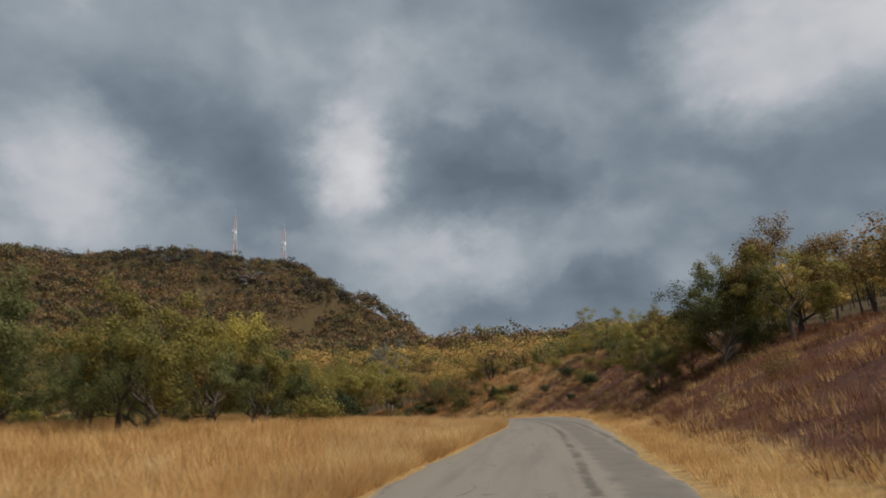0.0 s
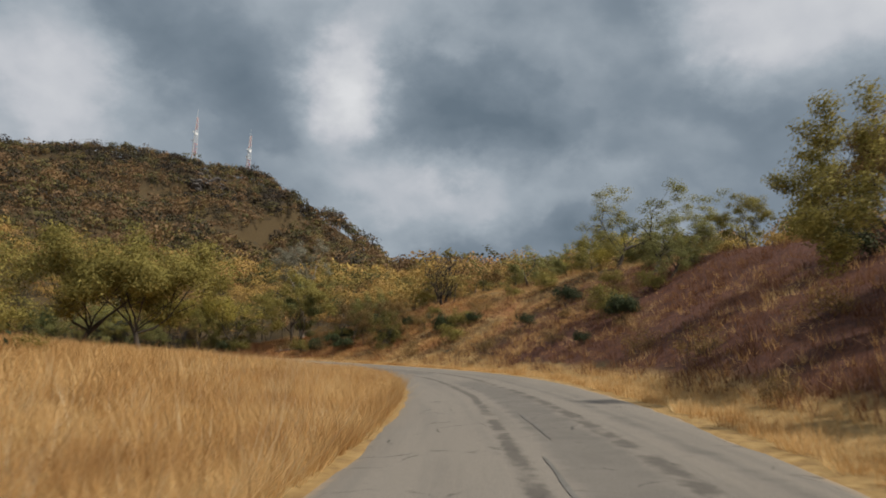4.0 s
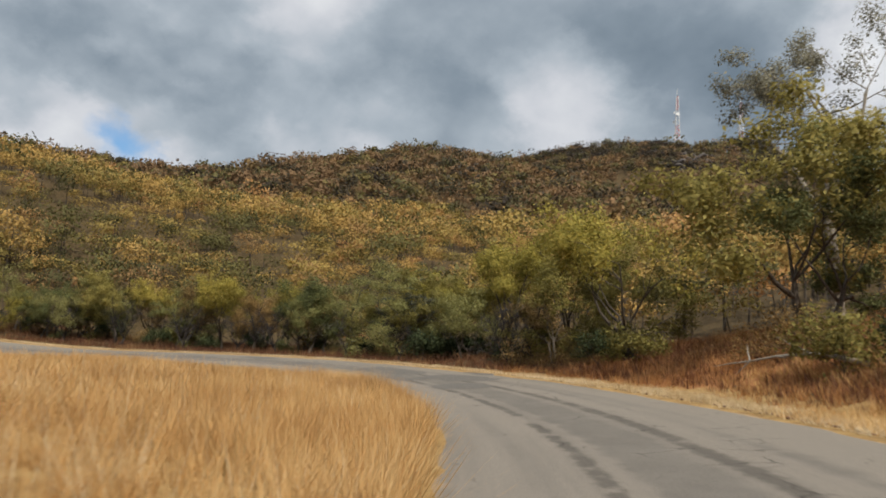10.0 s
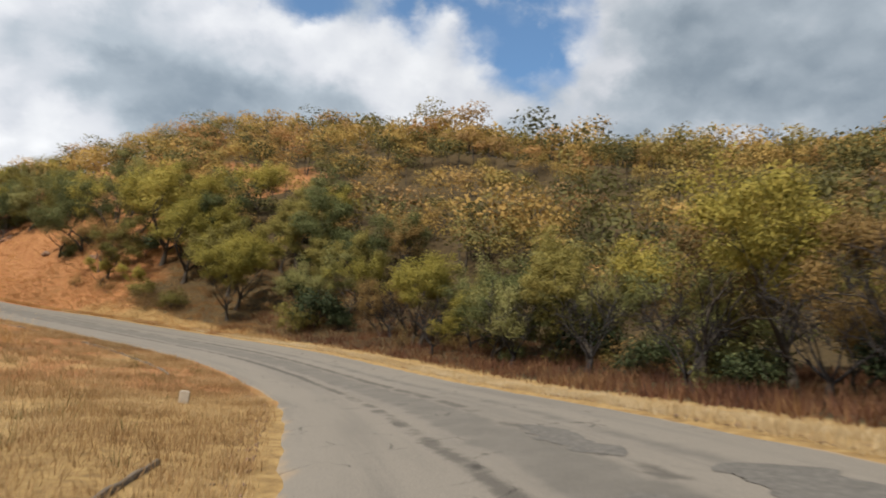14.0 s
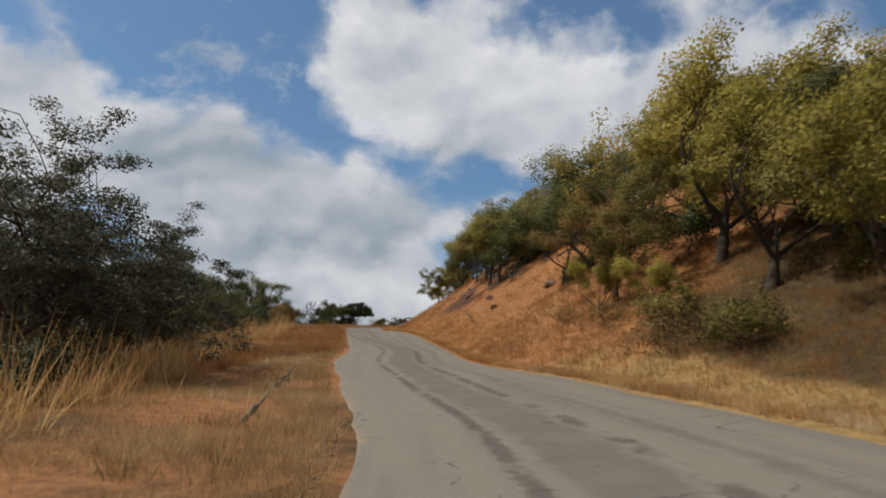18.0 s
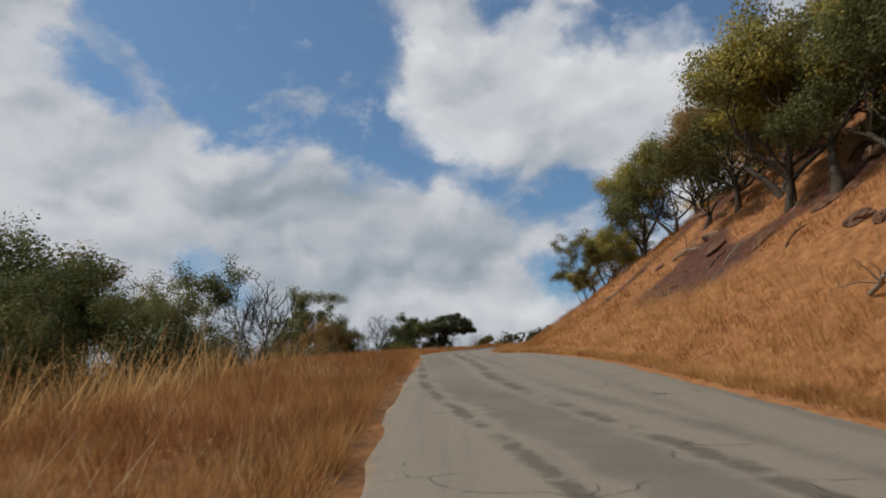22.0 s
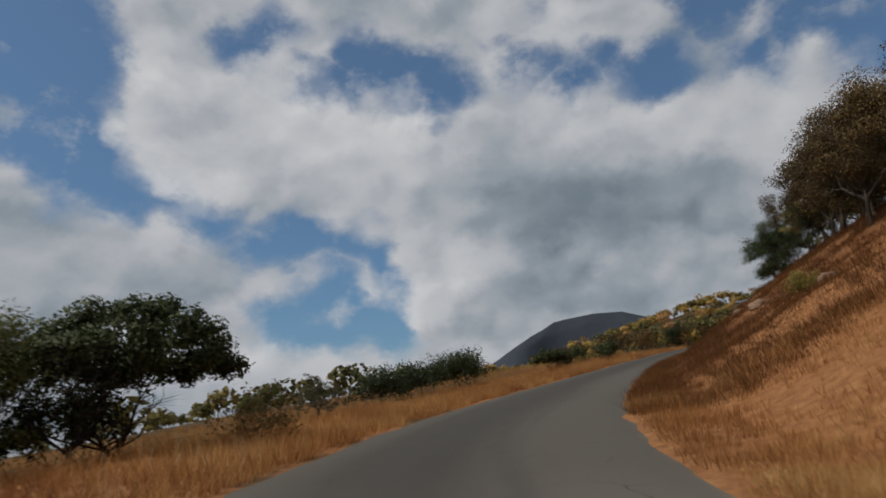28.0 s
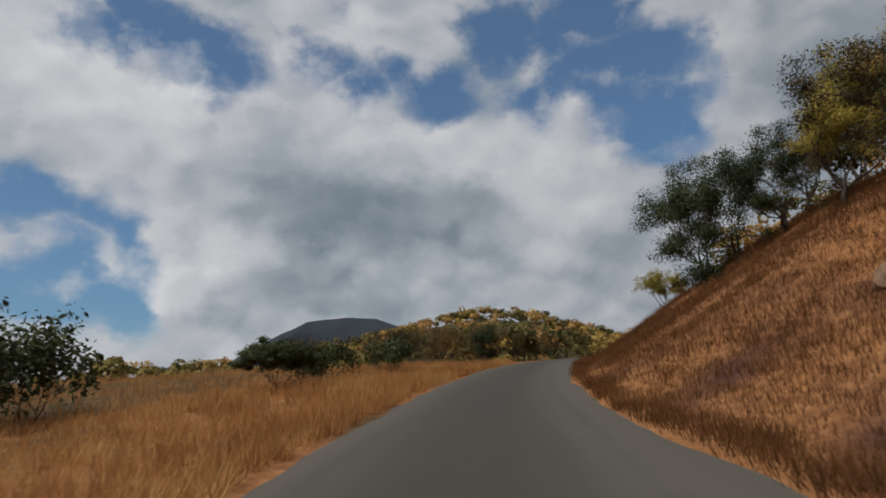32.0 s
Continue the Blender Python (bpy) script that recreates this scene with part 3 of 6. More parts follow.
    crack = calc(t, "MULTIPLY", crack, smooth01(t, u, 319.0, 306.0))
    col = blend(t, calc(t, "MULTIPLY", crack, 0.75), col, (0.035, 0.03, 0.026))
    t.links.new(col, b.inputs["Base Color"])
    relief(t, b, calc(t, "ADD", grit, calc(t, "MULTIPLY", blotch, 1.5)), 0.45, 0.012)
    return m


ASPHALT = asphalt_material()


def plain(name, base, vary=0.25, rough=0.85, scale=6.0, metal=0.0):
    m, t, b = material(name, rough)
    pos = shade(t, "ShaderNodeTexCoord").outputs["Object"]
    n = shade(t, "ShaderNodeTexNoise", {"Vector": pos, "Scale": scale, "Detail": 6.0, "Roughness": 0.65}).outputs[0]
    lo, hi = tuple(c * (1 - vary) for c in base), tuple(min(c * (1 + vary), 1) for c in base)
    t.links.new(ramp(t, n, [(0.3, lo), (0.7, hi)]), b.inputs["Base Color"])
    b.inputs["Metallic"].default_value = metal
    relief(t, b, n, 0.5, 0.02)
    return m


# ---- mesh helpers ----
def mesh_from(name, verts, faces_loops, counts, mat=None, smooth=False):
    """A mesh from arrays: verts (n, 3), all loop indices, and the corner count of each face (array or one number)."""
    verts, loops = np.asarray(verts, np.float32), np.asarray(faces_loops, np.int32).ravel()
    if np.isscalar(counts):
        counts = np.full(len(loops) // counts, counts, np.int32)
    counts = np.asarray(counts, np.int32)
    me = bpy.data.meshes.new(name)
    me.vertices.add(len(verts))
    me.vertices.foreach_set("co", verts.ravel())
    me.loops.add(len(loops))
    me.loops.foreach_set("vertex_index", loops)
    me.polygons.add(len(counts))
    me.polygons.foreach_set("loop_start", np.r_[0, np.cumsum(counts)[:-1]].astype(np.int32))
    if smooth:
        me.polygons.foreach_set("use_smooth", np.ones(len(counts), bool))
    me.update(calc_edges=True)
    if mat:
        me.materials.append(mat)
    return me


def part_of(name, me, parent, label=""):
    ob = new(name, me)
    ob.parent = parent
    return tagged(ob, label) if label else ob


def part(name, bm, mat, parent, label=""):
    me = bpy.data.meshes.new(name)
    bm.to_mesh(me)
    bm.free()
    me.materials.append(mat)
    return part_of(name, me, parent, label)


# ---- ground ----
def spread(lo, hi, step, reach, growth=1.16):
    core = list(np.arange(lo, hi + step, step))
    up, down, d = [core[-1]], [core[0]], step
    while up[-1] < reach:
        d *= growth
        up.append(up[-1] + d)
        down.append(down[-1] - d)
    return np.array(down[:0:-1] + core + up[1:])


def build_ground():
    gx, gy = spread(-235, 45, 1.25, 3800), spread(-40, 190, 1.25, 3800)
    X, Y = np.meshgrid(gx, gy)
    x, y = X.ravel(), Y.ravel()
    z, s, lat = land(x, y)
    nx, ny = len(gx), len(gy)
    i = (np.arange(ny - 1)[:, None] * nx + np.arange(nx - 1)[None, :]).ravel()
    me = mesh_from("ground", np.stack([x, y, z], 1), np.stack([i, i + 1, i + nx + 1, i + nx], 1), 4, GROUND, True)
    el, er = along(EDGE_L, s), along(EDGE_R, s)
    past_r, past_l = lat - er, el - lat
    band = lambda v, a, b, c, d: np.clip((v - a) / (b - a), 0, 1) * np.clip((d - v) / (d - c), 0, 1)
    red = np.where(lat > 0, 0.6 * band(s, 118, 128, 140, 146) * band(past_r, 1.5, 3, 16, 22) + 0.45 * band(s, 80, 100, 140, 160) * band(past_r, 2, 4, 14, 20) + np.clip((s - 213) / 14, 0, 1) * np.clip((np.where(s < 232, 20, 45) - past_r) / 10, 0, 1), np.clip((s - 165) / 20, 0, 1) * np.clip((14 - past_l) / 6, 0, 1) * 0.6)
    straw = np.where(lat > 0, np.clip(1 - (past_r - 2.2) / 2, 0, 1) + 0.62 * band(s, 92, 104, 124, 132) * band(past_r, 2, 5, 22, 30), np.clip((38 - past_l) / 12, 0, 1) * np.clip((215 - s) / 30, 0.3, 1)) * np.clip((309 - s) / 14, 0.0, 1)
    # scorched and eroded patches; past s 312 the darkening stands for cloud shade
    char_shade = np.where(lat > 0, band(past_r, 2.0, 4.0, 16, 24) * (np.clip((105 - s) / 14, 0, 1) + 0.3 * band(s, 122, 128, 140, 150))  + 0.42 * np.clip((s - 312) / 16, 0, 1) * band(past_r, -0.6, 0.6, 16, 24) + 1.1 * band(s, 247, 253, 267, 277) * band(past_r, 1.8, 5, 11, 15) * np.clip(0.47 + 1.9 * rumple(x, y, 6, 41), 0, 1), 0)
    a = me.color_attributes.new("cover", "FLOAT_COLOR", "POINT")
    cols = np.stack([np.clip(red, 0, 1), np.clip(straw, 0, 1), np.clip(char_shade, 0, 1), np.ones(len(x))], 1)
    a.data.foreach_set("color", cols.astype(np.float32).ravel())
    return tagged(new("ground", me), "dry savannah ground with red soil and straw litter", "ground", kind="structure")


build_ground()


def build_road():
    ss = np.arange(-58, 420, 0.6)
    cross = np.linspace(0, 1, 15)
    rnd = np.random.RandomState(5)
    wob_l = np.convolve(rnd.uniform(-1, 1, len(ss) + 8), np.ones(3) / 3, "same")[4:-4] * 0.16
    wob_r = np.convolve(rnd.uniform(-1, 1, len(ss) + 8), np.ones(3) / 3, "same")[4:-4] * 0.13
    el, er = along(EDGE_L, ss) + wob_l, along(EDGE_R, ss) + wob_r
    lat = el[:, None] + (er - el)[:, None] * cross[None, :]
    S_ = np.repeat(ss, len(cross))
    xy = place_on(S_, lat.ravel())
    crown = 0.05 * (1 - (2 * cross - 1) ** 2)
    z = road_z(S_, lat.ravel()) + np.tile(crown, len(ss)) - 0.01 + 0.012 * rumple(xy[0], xy[1], 2.5, 31)
    z[np.tile((cross == 0) | (cross == 1), len(ss))] -= 0.07
    n, c = len(ss), len(cross)
    i = (np.arange(n - 1)[:, None] * c + np.arange(c - 1)[None, :]).ravel()
    me = mesh_from("road", np.stack([xy[0], xy[1], z], 1), np.stack([i, i + 1, i + c + 1, i + c], 1), 4, ASPHALT, True)
    uv = me.uv_layers.new(name="way")
    idx = np.empty(len(me.loops), np.int32)
    me.loops.foreach_get("vertex_index", idx)
    uv.data.foreach_set("uv", np.stack([S_[idx], lat.ravel()[idx]], 1).astype(np.float32).ravel())
    d = me.attributes.new("dust", "FLOAT", "POINT")
    d.data.foreach_set("value", np.tile(np.clip(1 - np.minimum(cross, 1 - cross) * 8, 0, 1), n).astype(np.float32))
    return tagged(new("road", me), "worn patched grey asphalt road with ragged edges", "road", kind="structure")


ROAD_OB = build_road()


# ---- trees ----
class Wood:
    """Gathers tapered limbs into one mesh."""

    def __init__(self, sides=6):
        self.v, self.f, self.n, self.k = [], [], 0, sides

    def limb(self, pts, radii):
        k = self.k if radii[0] > 0.035 else 4 if radii[0] > 0.015 else 3
        ang = np.arange(k) * 2 * np.pi / k
        pts = np.asarray(pts, float)
        for j, p in enumerate(pts):
            d = pts[min(j + 1, len(pts) - 1)] - pts[max(j - 1, 0)]
            d = d / (np.linalg.norm(d) + 1e-9)
            a = np.cross(d, (0.3, 0.9, 0.25))
            a /= np.linalg.norm(a) + 1e-9
            b = np.cross(d, a)
            self.v.append(p + radii[j] * (np.cos(ang)[:, None] * a + np.sin(ang)[:, None] * b))
        for j in range(len(pts) - 1):
            o = self.n + j * k
            for q in range(k):
                r = (q + 1) % k
                self.f.append((o + q, o + r, o + k + r, o + k + q))
        self.n += k * len(pts)

    def mesh(self, name, mat):
        return mesh_from(name, np.concatenate(self.v), np.array(self.f), 4, mat, True)


def leaf_cards(centres, size, rnd, droop=0.2, flat=0.0, out=None, stray=0.6, broad=1.0, soft=None):
    """Small pointed leaves or sprays, one per centre, turned at random or facing out of their clump; returns verts and loops of quads."""
    n = len(centres)
    d = rnd.normal(size=(n, 3))
    d[:, 2] = d[:, 2] * (1 - flat) - droop
    d /= np.linalg.norm(d, axis=1)[:, None]
    u = rnd.normal(size=(n, 3))
    if out is not None:
        u = out / (np.linalg.norm(out, axis=1)[:, None] + 1e-9) + rnd.normal(0, stray, (n, 3))
        u /= np.linalg.norm(u, axis=1)[:, None]
        d = d - u * (d * u).sum(1)[:, None] * 0.95
        d /= np.linalg.norm(d, axis=1)[:, None] + 1e-9
    w = np.cross(d, u)
    w /= np.linalg.norm(w, axis=1)[:, None] + 1e-9
    L = (size * rnd.uniform(0.6, 1.4, n))[:, None]
    W = L * broad * rnd.uniform(0.32, 0.55, n)[:, None]
    v = np.stack([centres - d * L * 0.5, centres + w * W * 0.5, centres + d * L * 0.5, centres - w * W * 0.5], 1)
    f = np.arange(4 * n).reshape(-1, 4)
    if soft is not None:
        back = (np.cross(w, d) * soft).sum(1) < 0
        f[back] = f[back][:, ::-1]
    return v.reshape(-1, 3), f


def rounded(me, normals):
    """Shades leaves by the roundness of the clump that they belong to."""
    n = normals / (np.linalg.norm(normals, axis=1)[:, None] + 1e-9)
    me.attributes.new("custom_normal", "FLOAT_VECTOR", "POINT").data.foreach_set("vector", n.astype(np.float32).ravel())
    me.update()


def grow(seed, height, spread_, clear, stems=1, levels=3, lean=0.15, flat_top=0.0, first=5, thick=1.0):
    """Grows limbs; returns wood and the twig ends with their directions."""
    rnd = np.random.RandomState(seed)
    wood, ends = Wood(), []

    def shoot(start, direc, length, radius, level):
        steps = 4 if level < 2 else 3
        pts, rad, p, d = [start], [radius], np.array(start, float), np.array(direc, float)
        for j in range(steps):
            d = d + rnd.normal(size=3) * (0.16 + 0.07 * level) * (1.0 if thick == 1.0 else 0.7)
            if level > 0:
                d[2] += 0.10 * (1 - flat_top) - 0.16 * flat_top * (level > 1)
            d /= np.linalg.norm(d)
            p = p + d * length / steps
            pts.append(p.copy())
            rad.append(radius * (1 - 0.62 * (j + 1) / steps))
        wood.limb(pts, rad)
        if level >= levels:
            ends.append((pts[-1], d))
            ends.append((pts[-2], d))
            return
        kids = first if level == 0 else rnd.randint(3, 5)
        for q in range(kids):
            w = rnd.uniform(0.45, 1.0) if level else rnd.uniform(0.55, 1.0)
            if q == kids - 1:
                w = 1.0
            at = np.array([np.interp(w * steps, range(steps + 1), [a[c] for a in pts]) for c in range(3)])
            az = rnd.uniform(0, 6.28) if level else q * 6.28 / kids + rnd.uniform(-0.5, 0.5)
            tilt = rnd.uniform(0.5, 1.15) if level == 0 else rnd.uniform(0.4, 1.0)
            out = np.array([np.cos(az), np.sin(az), 0])
            nd = d * np.cos(tilt) + out * np.sin(tilt)
            ln = spread_ * (0.5, 0.40, 0.3, 0.2)[level] * rnd.uniform(0.75, 1.25) if level == 0 else length * rnd.uniform(0.5, 0.72)
            shoot(at, nd / np.linalg.norm(nd), ln, max(radius * (1 - 0.62 * w) * rnd.uniform(0.55, 0.8), 0.011 * thick), level + 1)

    r0 = (0.02 * height + 0.012 * spread_) * (1 + 0.4 * (thick - 1))
    for k in range(stems):
        az = rnd.uniform(0, 6.28)
        d = np.array([np.cos(az) * lean * (1 + stems * 0.5), np.sin(az) * lean * (1 + stems * 0.5), 1.0])
        shoot((0.12 * (stems > 1) * np.cos(az), 0.12 * (stems > 1) * np.sin(az), -0.3), d / np.linalg.norm(d), height * clear * rnd.uniform(0.9, 1.1), r0 / (1 + 0.35 * (stems - 1)), 0)
    return wood, ends, rnd


def tree_kind(seed, height, spread_, clear, leaf, count, size=0.26, puff=0.55, flat_top=0.0, stems=1, levels=3, bark=None, squash=0.7, first=5, thick=1.0, shell=0):
    """The meshes of one kind of tree: limbs and crown; shell: so many clumps close the crown's outline to a low dome."""
    wood, ends, rnd = grow(seed, height, spread_, clear, stems, levels, flat_top=flat_top, first=first, thick=thick)
    top = max(e[0][2] for e in ends)
    k = height / (top + puff * 0.5)
    me_w = wood.mesh("trunk", bark or BARK)
    co = np.empty(len(me_w.vertices) * 3, np.float32)
    me_w.vertices.foreach_get("co", co)
    co = co.reshape(-1, 3)
    wide = np.percentile(np.hypot([e[0][0] for e in ends], [e[0][1] for e in ends]), 92)
    kx = min(max(spread_ * 0.5 / wide, 0.6), 1.7)
    low = np.clip(co[:, 2] / (height * 0.3), 0, 1)
    co[:, :2] *= (1 + (kx - 1) * low)[:, None]
    co[:, 2] *= k
    me_w.vertices.foreach_set("co", co.ravel())
    me_w.update()
    me_l = None
    if count:
        E_ = np.array([e[0] for e in ends]) * (kx, kx, k)
        if shell:
            q = rnd.normal(size=(shell, 3))
            q = q / np.linalg.norm(q, axis=1)[:, None] * rnd.uniform(0.55, 1.0, (shell, 1)) ** 0.5
            q[:, 2] = np.abs(q[:, 2])
            E_ = np.concatenate([E_[E_[:, 2] > 0.5 * height], q * (spread_ * 0.44, spread_ * 0.40, height * 0.40) + (0, 0, height * 0.52)])
        # uneven filling: some twigs carry many leaves, some few
        share = rnd.uniform(0.25, 1.0, len(E_))
        pick = rnd.choice(len(E_), count, p=share / share.sum())
        off = rnd.normal(size=(count, 3))
        off /= np.linalg.norm(off, axis=1)[:, None]
        off *= (rnd.uniform(0, 1, count) ** 0.5)[:, None] * puff * (1, 1, squash)
        at = E_[pick] + off
        heart = E_.mean(0) - (0, 0, 0.12 * height)
        whole = (at - heart) / (np.linalg.norm(at - heart, axis=1)[:, None] + 1e-9)
        lit = off / puff + 0.6 * whole + rnd.normal(0, 0.3, (count, 3)) + (0, 0, 0.15)
        v, f = leaf_cards(at, size, rnd, flat=0.45 * flat_top + 0.1, out=off / puff + (0, 0, 0.45), stray=0.5, soft=lit)
        me_l = mesh_from("crown", v, f, 4, LEAF[leaf] if isinstance(leaf, str) else leaf)
        rounded(me_l, np.repeat(lit, 4, 0))
    return me_w, me_l


KINDS = {}


def kind(name, *args, **kw):
    KINDS[name] = tree_kind(*args, **kw)


# russet is darkened for the last bank's trees, cloud shade in the leaf colour
LEAF["russet"] = leaf_material("leaf_russet_shaded", [(0.05, 0.036, 0.02), (0.085, 0.058, 0.026), (0.135, 0.09, 0.034), (0.24, 0.155, 0.045)], 0.2)
LEAF["ashen"] = leaf_material("leaf_ashen", [(0.10, 0.10, 0.07), (0.16, 0.155, 0.11), (0.22, 0.21, 0.15), (0.28, 0.26, 0.19)], 0.3)
kind("tall_grey", 95, 15.0, 9.5, 0.45, "ashen", 13775, size=0.156, flat_top=0.4, puff=0.7, first=5, bark=BARK_PALE)


kind("spreading", 11, 7.5, 8.5, 0.36, "olive", 14616, size=0.156, puff=0.7, flat_top=0.5)
kind("spreading_b", 12, 7.0, 7.5, 0.34, "olive", 13572, size=0.156, puff=0.7, flat_top=0.4, stems=2, first=4)
kind("green", 21, 8.0, 7.0, 0.34, "dark", 16008, size=0.156, puff=0.75)
kind("green_b", 22, 7.0, 7.0, 0.3, "dark", 15312, size=0.156, puff=0.75, stems=2, first=4)
kind("yellow", 44, 7.5, 6.8, 0.34, "yellow", 8640, size=0.156, puff=0.7)
kind("yellow_b", 32, 6.5, 6.5, 0.3, "yellow", 11832, size=0.156, puff=0.7, stems=2, first=4)
kind("brown", 59, 7.0, 6.8, 0.34, "brown", 7200, size=0.14, puff=0.7)
kind("brown_b", 42, 6.0, 6.0, 0.32, "brown", 8004, size=0.14, puff=0.65, stems=2, first=4)
kind("bare", 51, 6.0, 6.5, 0.26, "brown", 0, levels=4, first=6, stems=2, bark=BARK_GREY, thick=2.6)
kind("bare_b", 52, 5.0, 5.4, 0.3, "brown", 0, levels=4, first=5, bark=BARK_GREY, thick=2.3)
kind("spreading_fine", 13, 7.5, 8.5, 0.36, "olive", 20300, size=0.133, puff=0.65, flat_top=0.5)
kind("brown_fine", 43, 7.0, 6.8, 0.34, "brown", 15950, size=0.125, puff=0.65)
kind("green_fine", 23, 7.5, 7.0, 0.32, "dark", 20300, size=0.133, puff=0.7, stems=2, first=4)
kind("yellow_fine", 33, 7.0, 6.8, 0.33, "yellow", 17400, size=0.133, puff=0.65)
kind("layered", 61, 9.0, 10.0, 0.42, "grey", 24000, flat_top=0.9, squash=0.35, puff=0.62, size=0.125, first=9)
kind("layered_b", 62, 8.0, 9.0, 0.4, "grey", 22000, flat_top=0.9, squash=0.35, puff=0.62, size=0.125, first=8)
kind("field_tree", 17, 7.5, 8.0, 0.3, "olive", 30000, size=0.15, puff=0.95, flat_top=0.2, first=7)
kind("green_dense", 28, 7.5, 8.2, 0.28, "dark", 32000, size=0.145, puff=0.95, flat_top=0.2, first=7)
# dark leaves on the last bank's trees also stand in for cloud shade
kind("deep_shaded", 26, 7.5, 7.0, 0.32, "deep", 22000, size=0.14, puff=0.75, stems=2, first=5)
kind("russet_shaded", 45, 7.0, 7.4, 0.32, "russet", 17000, size=0.13, puff=0.75, flat_top=0.4, first=6)
kind("pale_umbrella", 71, 8.0, 9.5, 0.36, "pale", 16008, size=0.14, flat_top=0.75, squash=0.45, puff=0.8, first=6)
kind("light", 24, 7.5, 7.5, 0.34, "pale", 14964, size=0.156, puff=0.75, flat_top=0.2)
kind("light_b", 25, 6.5, 7.0, 0.32, "pale", 13920, size=0.156, puff=0.75, stems=2, first=4)
kind("dome", 75, 6.0, 8.6, 0.3, "deep", 30000, size=0.2, puff=0.62, flat_top=0.7, stems=2, first=6, shell=130)
kind("bush", 81, 2.6, 3.4, 0.22, "olive", 2720, stems=4, levels=2, first=4, puff=0.6, size=0.18)
kind("bush_dark", 82, 2.8, 3.6, 0.22, "deep", 3040, stems=4, levels=2, first=4, puff=0.6, size=0.18)
kind("bush_dry", 83, 2.2, 3.0, 0.22, "brown", 1440, stems=5, levels=2, first=4, puff=0.5, size=0.13)
kind("sapling", 91, 3.6, 2.4, 0.4, "yellow", 1280, levels=2, first=6, puff=0.45, size=0.15)

NAMES = {"bush": "shrub", "bush_dark": "shrub", "bush_dry": "shrub", "sapling": "sapling"}
LABELS = {
    "tall_grey": "tall thin tree with ash-grey leaves above the bank",
    "light": "light green dusty-leaved tree on the slope", "light_b": "forked light green tree among dry grass",
    "spreading": "olive-green spreading woodland tree on dry ground", "spreading_b": "forked olive-green tree in dry grass",
    "green": "dense dark green tree on the slope", "green_b": "dark green forked tree beside the road",
    "yellow": "tree with yellowing dry-season leaves", "yellow_b": "forked tree with yellow leaves on the slope",
    "brown": "half-bare tree with rusty brown leaves", "brown_b": "thin tree with withered brown leaves",
    "bare": "bare leafless grey-branched tree", "bare_b": "small bare tree with crooked grey branches", "layered": "dark thinly leaved tree with level branches",
    "layered_b": "dark flat-branched tree below the road", "pale_umbrella": "pale green umbrella-shaped tree on the bank",
    "field_tree": "full-crowned olive tree standing in the dry grass", "green_dense": "full-crowned dark green tree beside the climbing road", "deep_shaded": "dense dark green tree on top of the bank, partly darkened for shade", "russet_shaded": "tree with russet and dull gold leaves darkened for shade on the bank",
    "dome": "dark green dome-crowned tree beside the road", "bush": "low olive-green shrub on dry ground", "bush_dark": "low dark green shrub among dry grass", "bush_dry": "dry brown twiggy shrub on the bank", "sapling": "young tree with yellowish leaves",
}
TREE_RND = random.Random(3)


for fine, like in (("spreading_fine", "spreading"), ("brown_fine", "brown"), ("green_fine", "green_b"), ("yellow_fine", "yellow")):
    LABELS[fine] = LABELS[like]


def plant_xy(k, x, y, size=1.0, turn=None, label="", group="", sink=0.0, name="", tall=1.0):
    me_w, me_l = KINDS[k]
    ob = new(name or NAMES.get(k, "tree"))
    ob.empty_display_size = 0.2
    tagged(ob, label or LABELS[k], "shrub" if k in NAMES and k != "sapling" else "tree", group)
    part_of("trunk", me_w, ob)
    if me_l:
        part_of("crown", me_l, ob)
    rz = TREE_RND.uniform(0, 6.28) if turn is None else turn
    sz = size * tall * TREE_RND.uniform(0.95, 1.05)
    ob.matrix_world = Matrix.LocRotScale((x, y, ground_at(x, y) - sink), Euler((TREE_RND.uniform(-0.05, 0.05), TREE_RND.uniform(-0.05, 0.05), rz)), (size, size, sz))
    return ob


def plant(k, s, lat, size=1.0, **kw):
    x, y = place_on(s, lat)
    return plant_xy(k, float(x), float(y), size, **kw)

# ---- trees along the ride ----
GREENWOOD = [(0.0803, 0.0774, 0.03), (0.137, 0.123, 0.043), (0.203, 0.169, 0.053), (0.287, 0.218, 0.064), (0.358, 0.257, 0.074), (0.407, 0.279, 0.08), (0.439, 0.284, 0.085), (0.364, 0.221, 0.088), (0.3, 0.191, 0.1), (0.449, 0.24, 0.085)]
# browner and darker than GREENWOOD; lowest shades serve the hilltop's painted cloud shade
DARK_DRYWOOD = [(0.0481, 0.0379, 0.0296), (0.0696, 0.058, 0.036), (0.0886, 0.0825, 0.036), (0.133, 0.118, 0.0476), (0.177, 0.145, 0.0529), (0.209, 0.145, 0.0582), (0.189, 0.117, 0.0614), (0.195, 0.122, 0.062), (0.225, 0.138, 0.068), (0.27, 0.163, 0.075)]


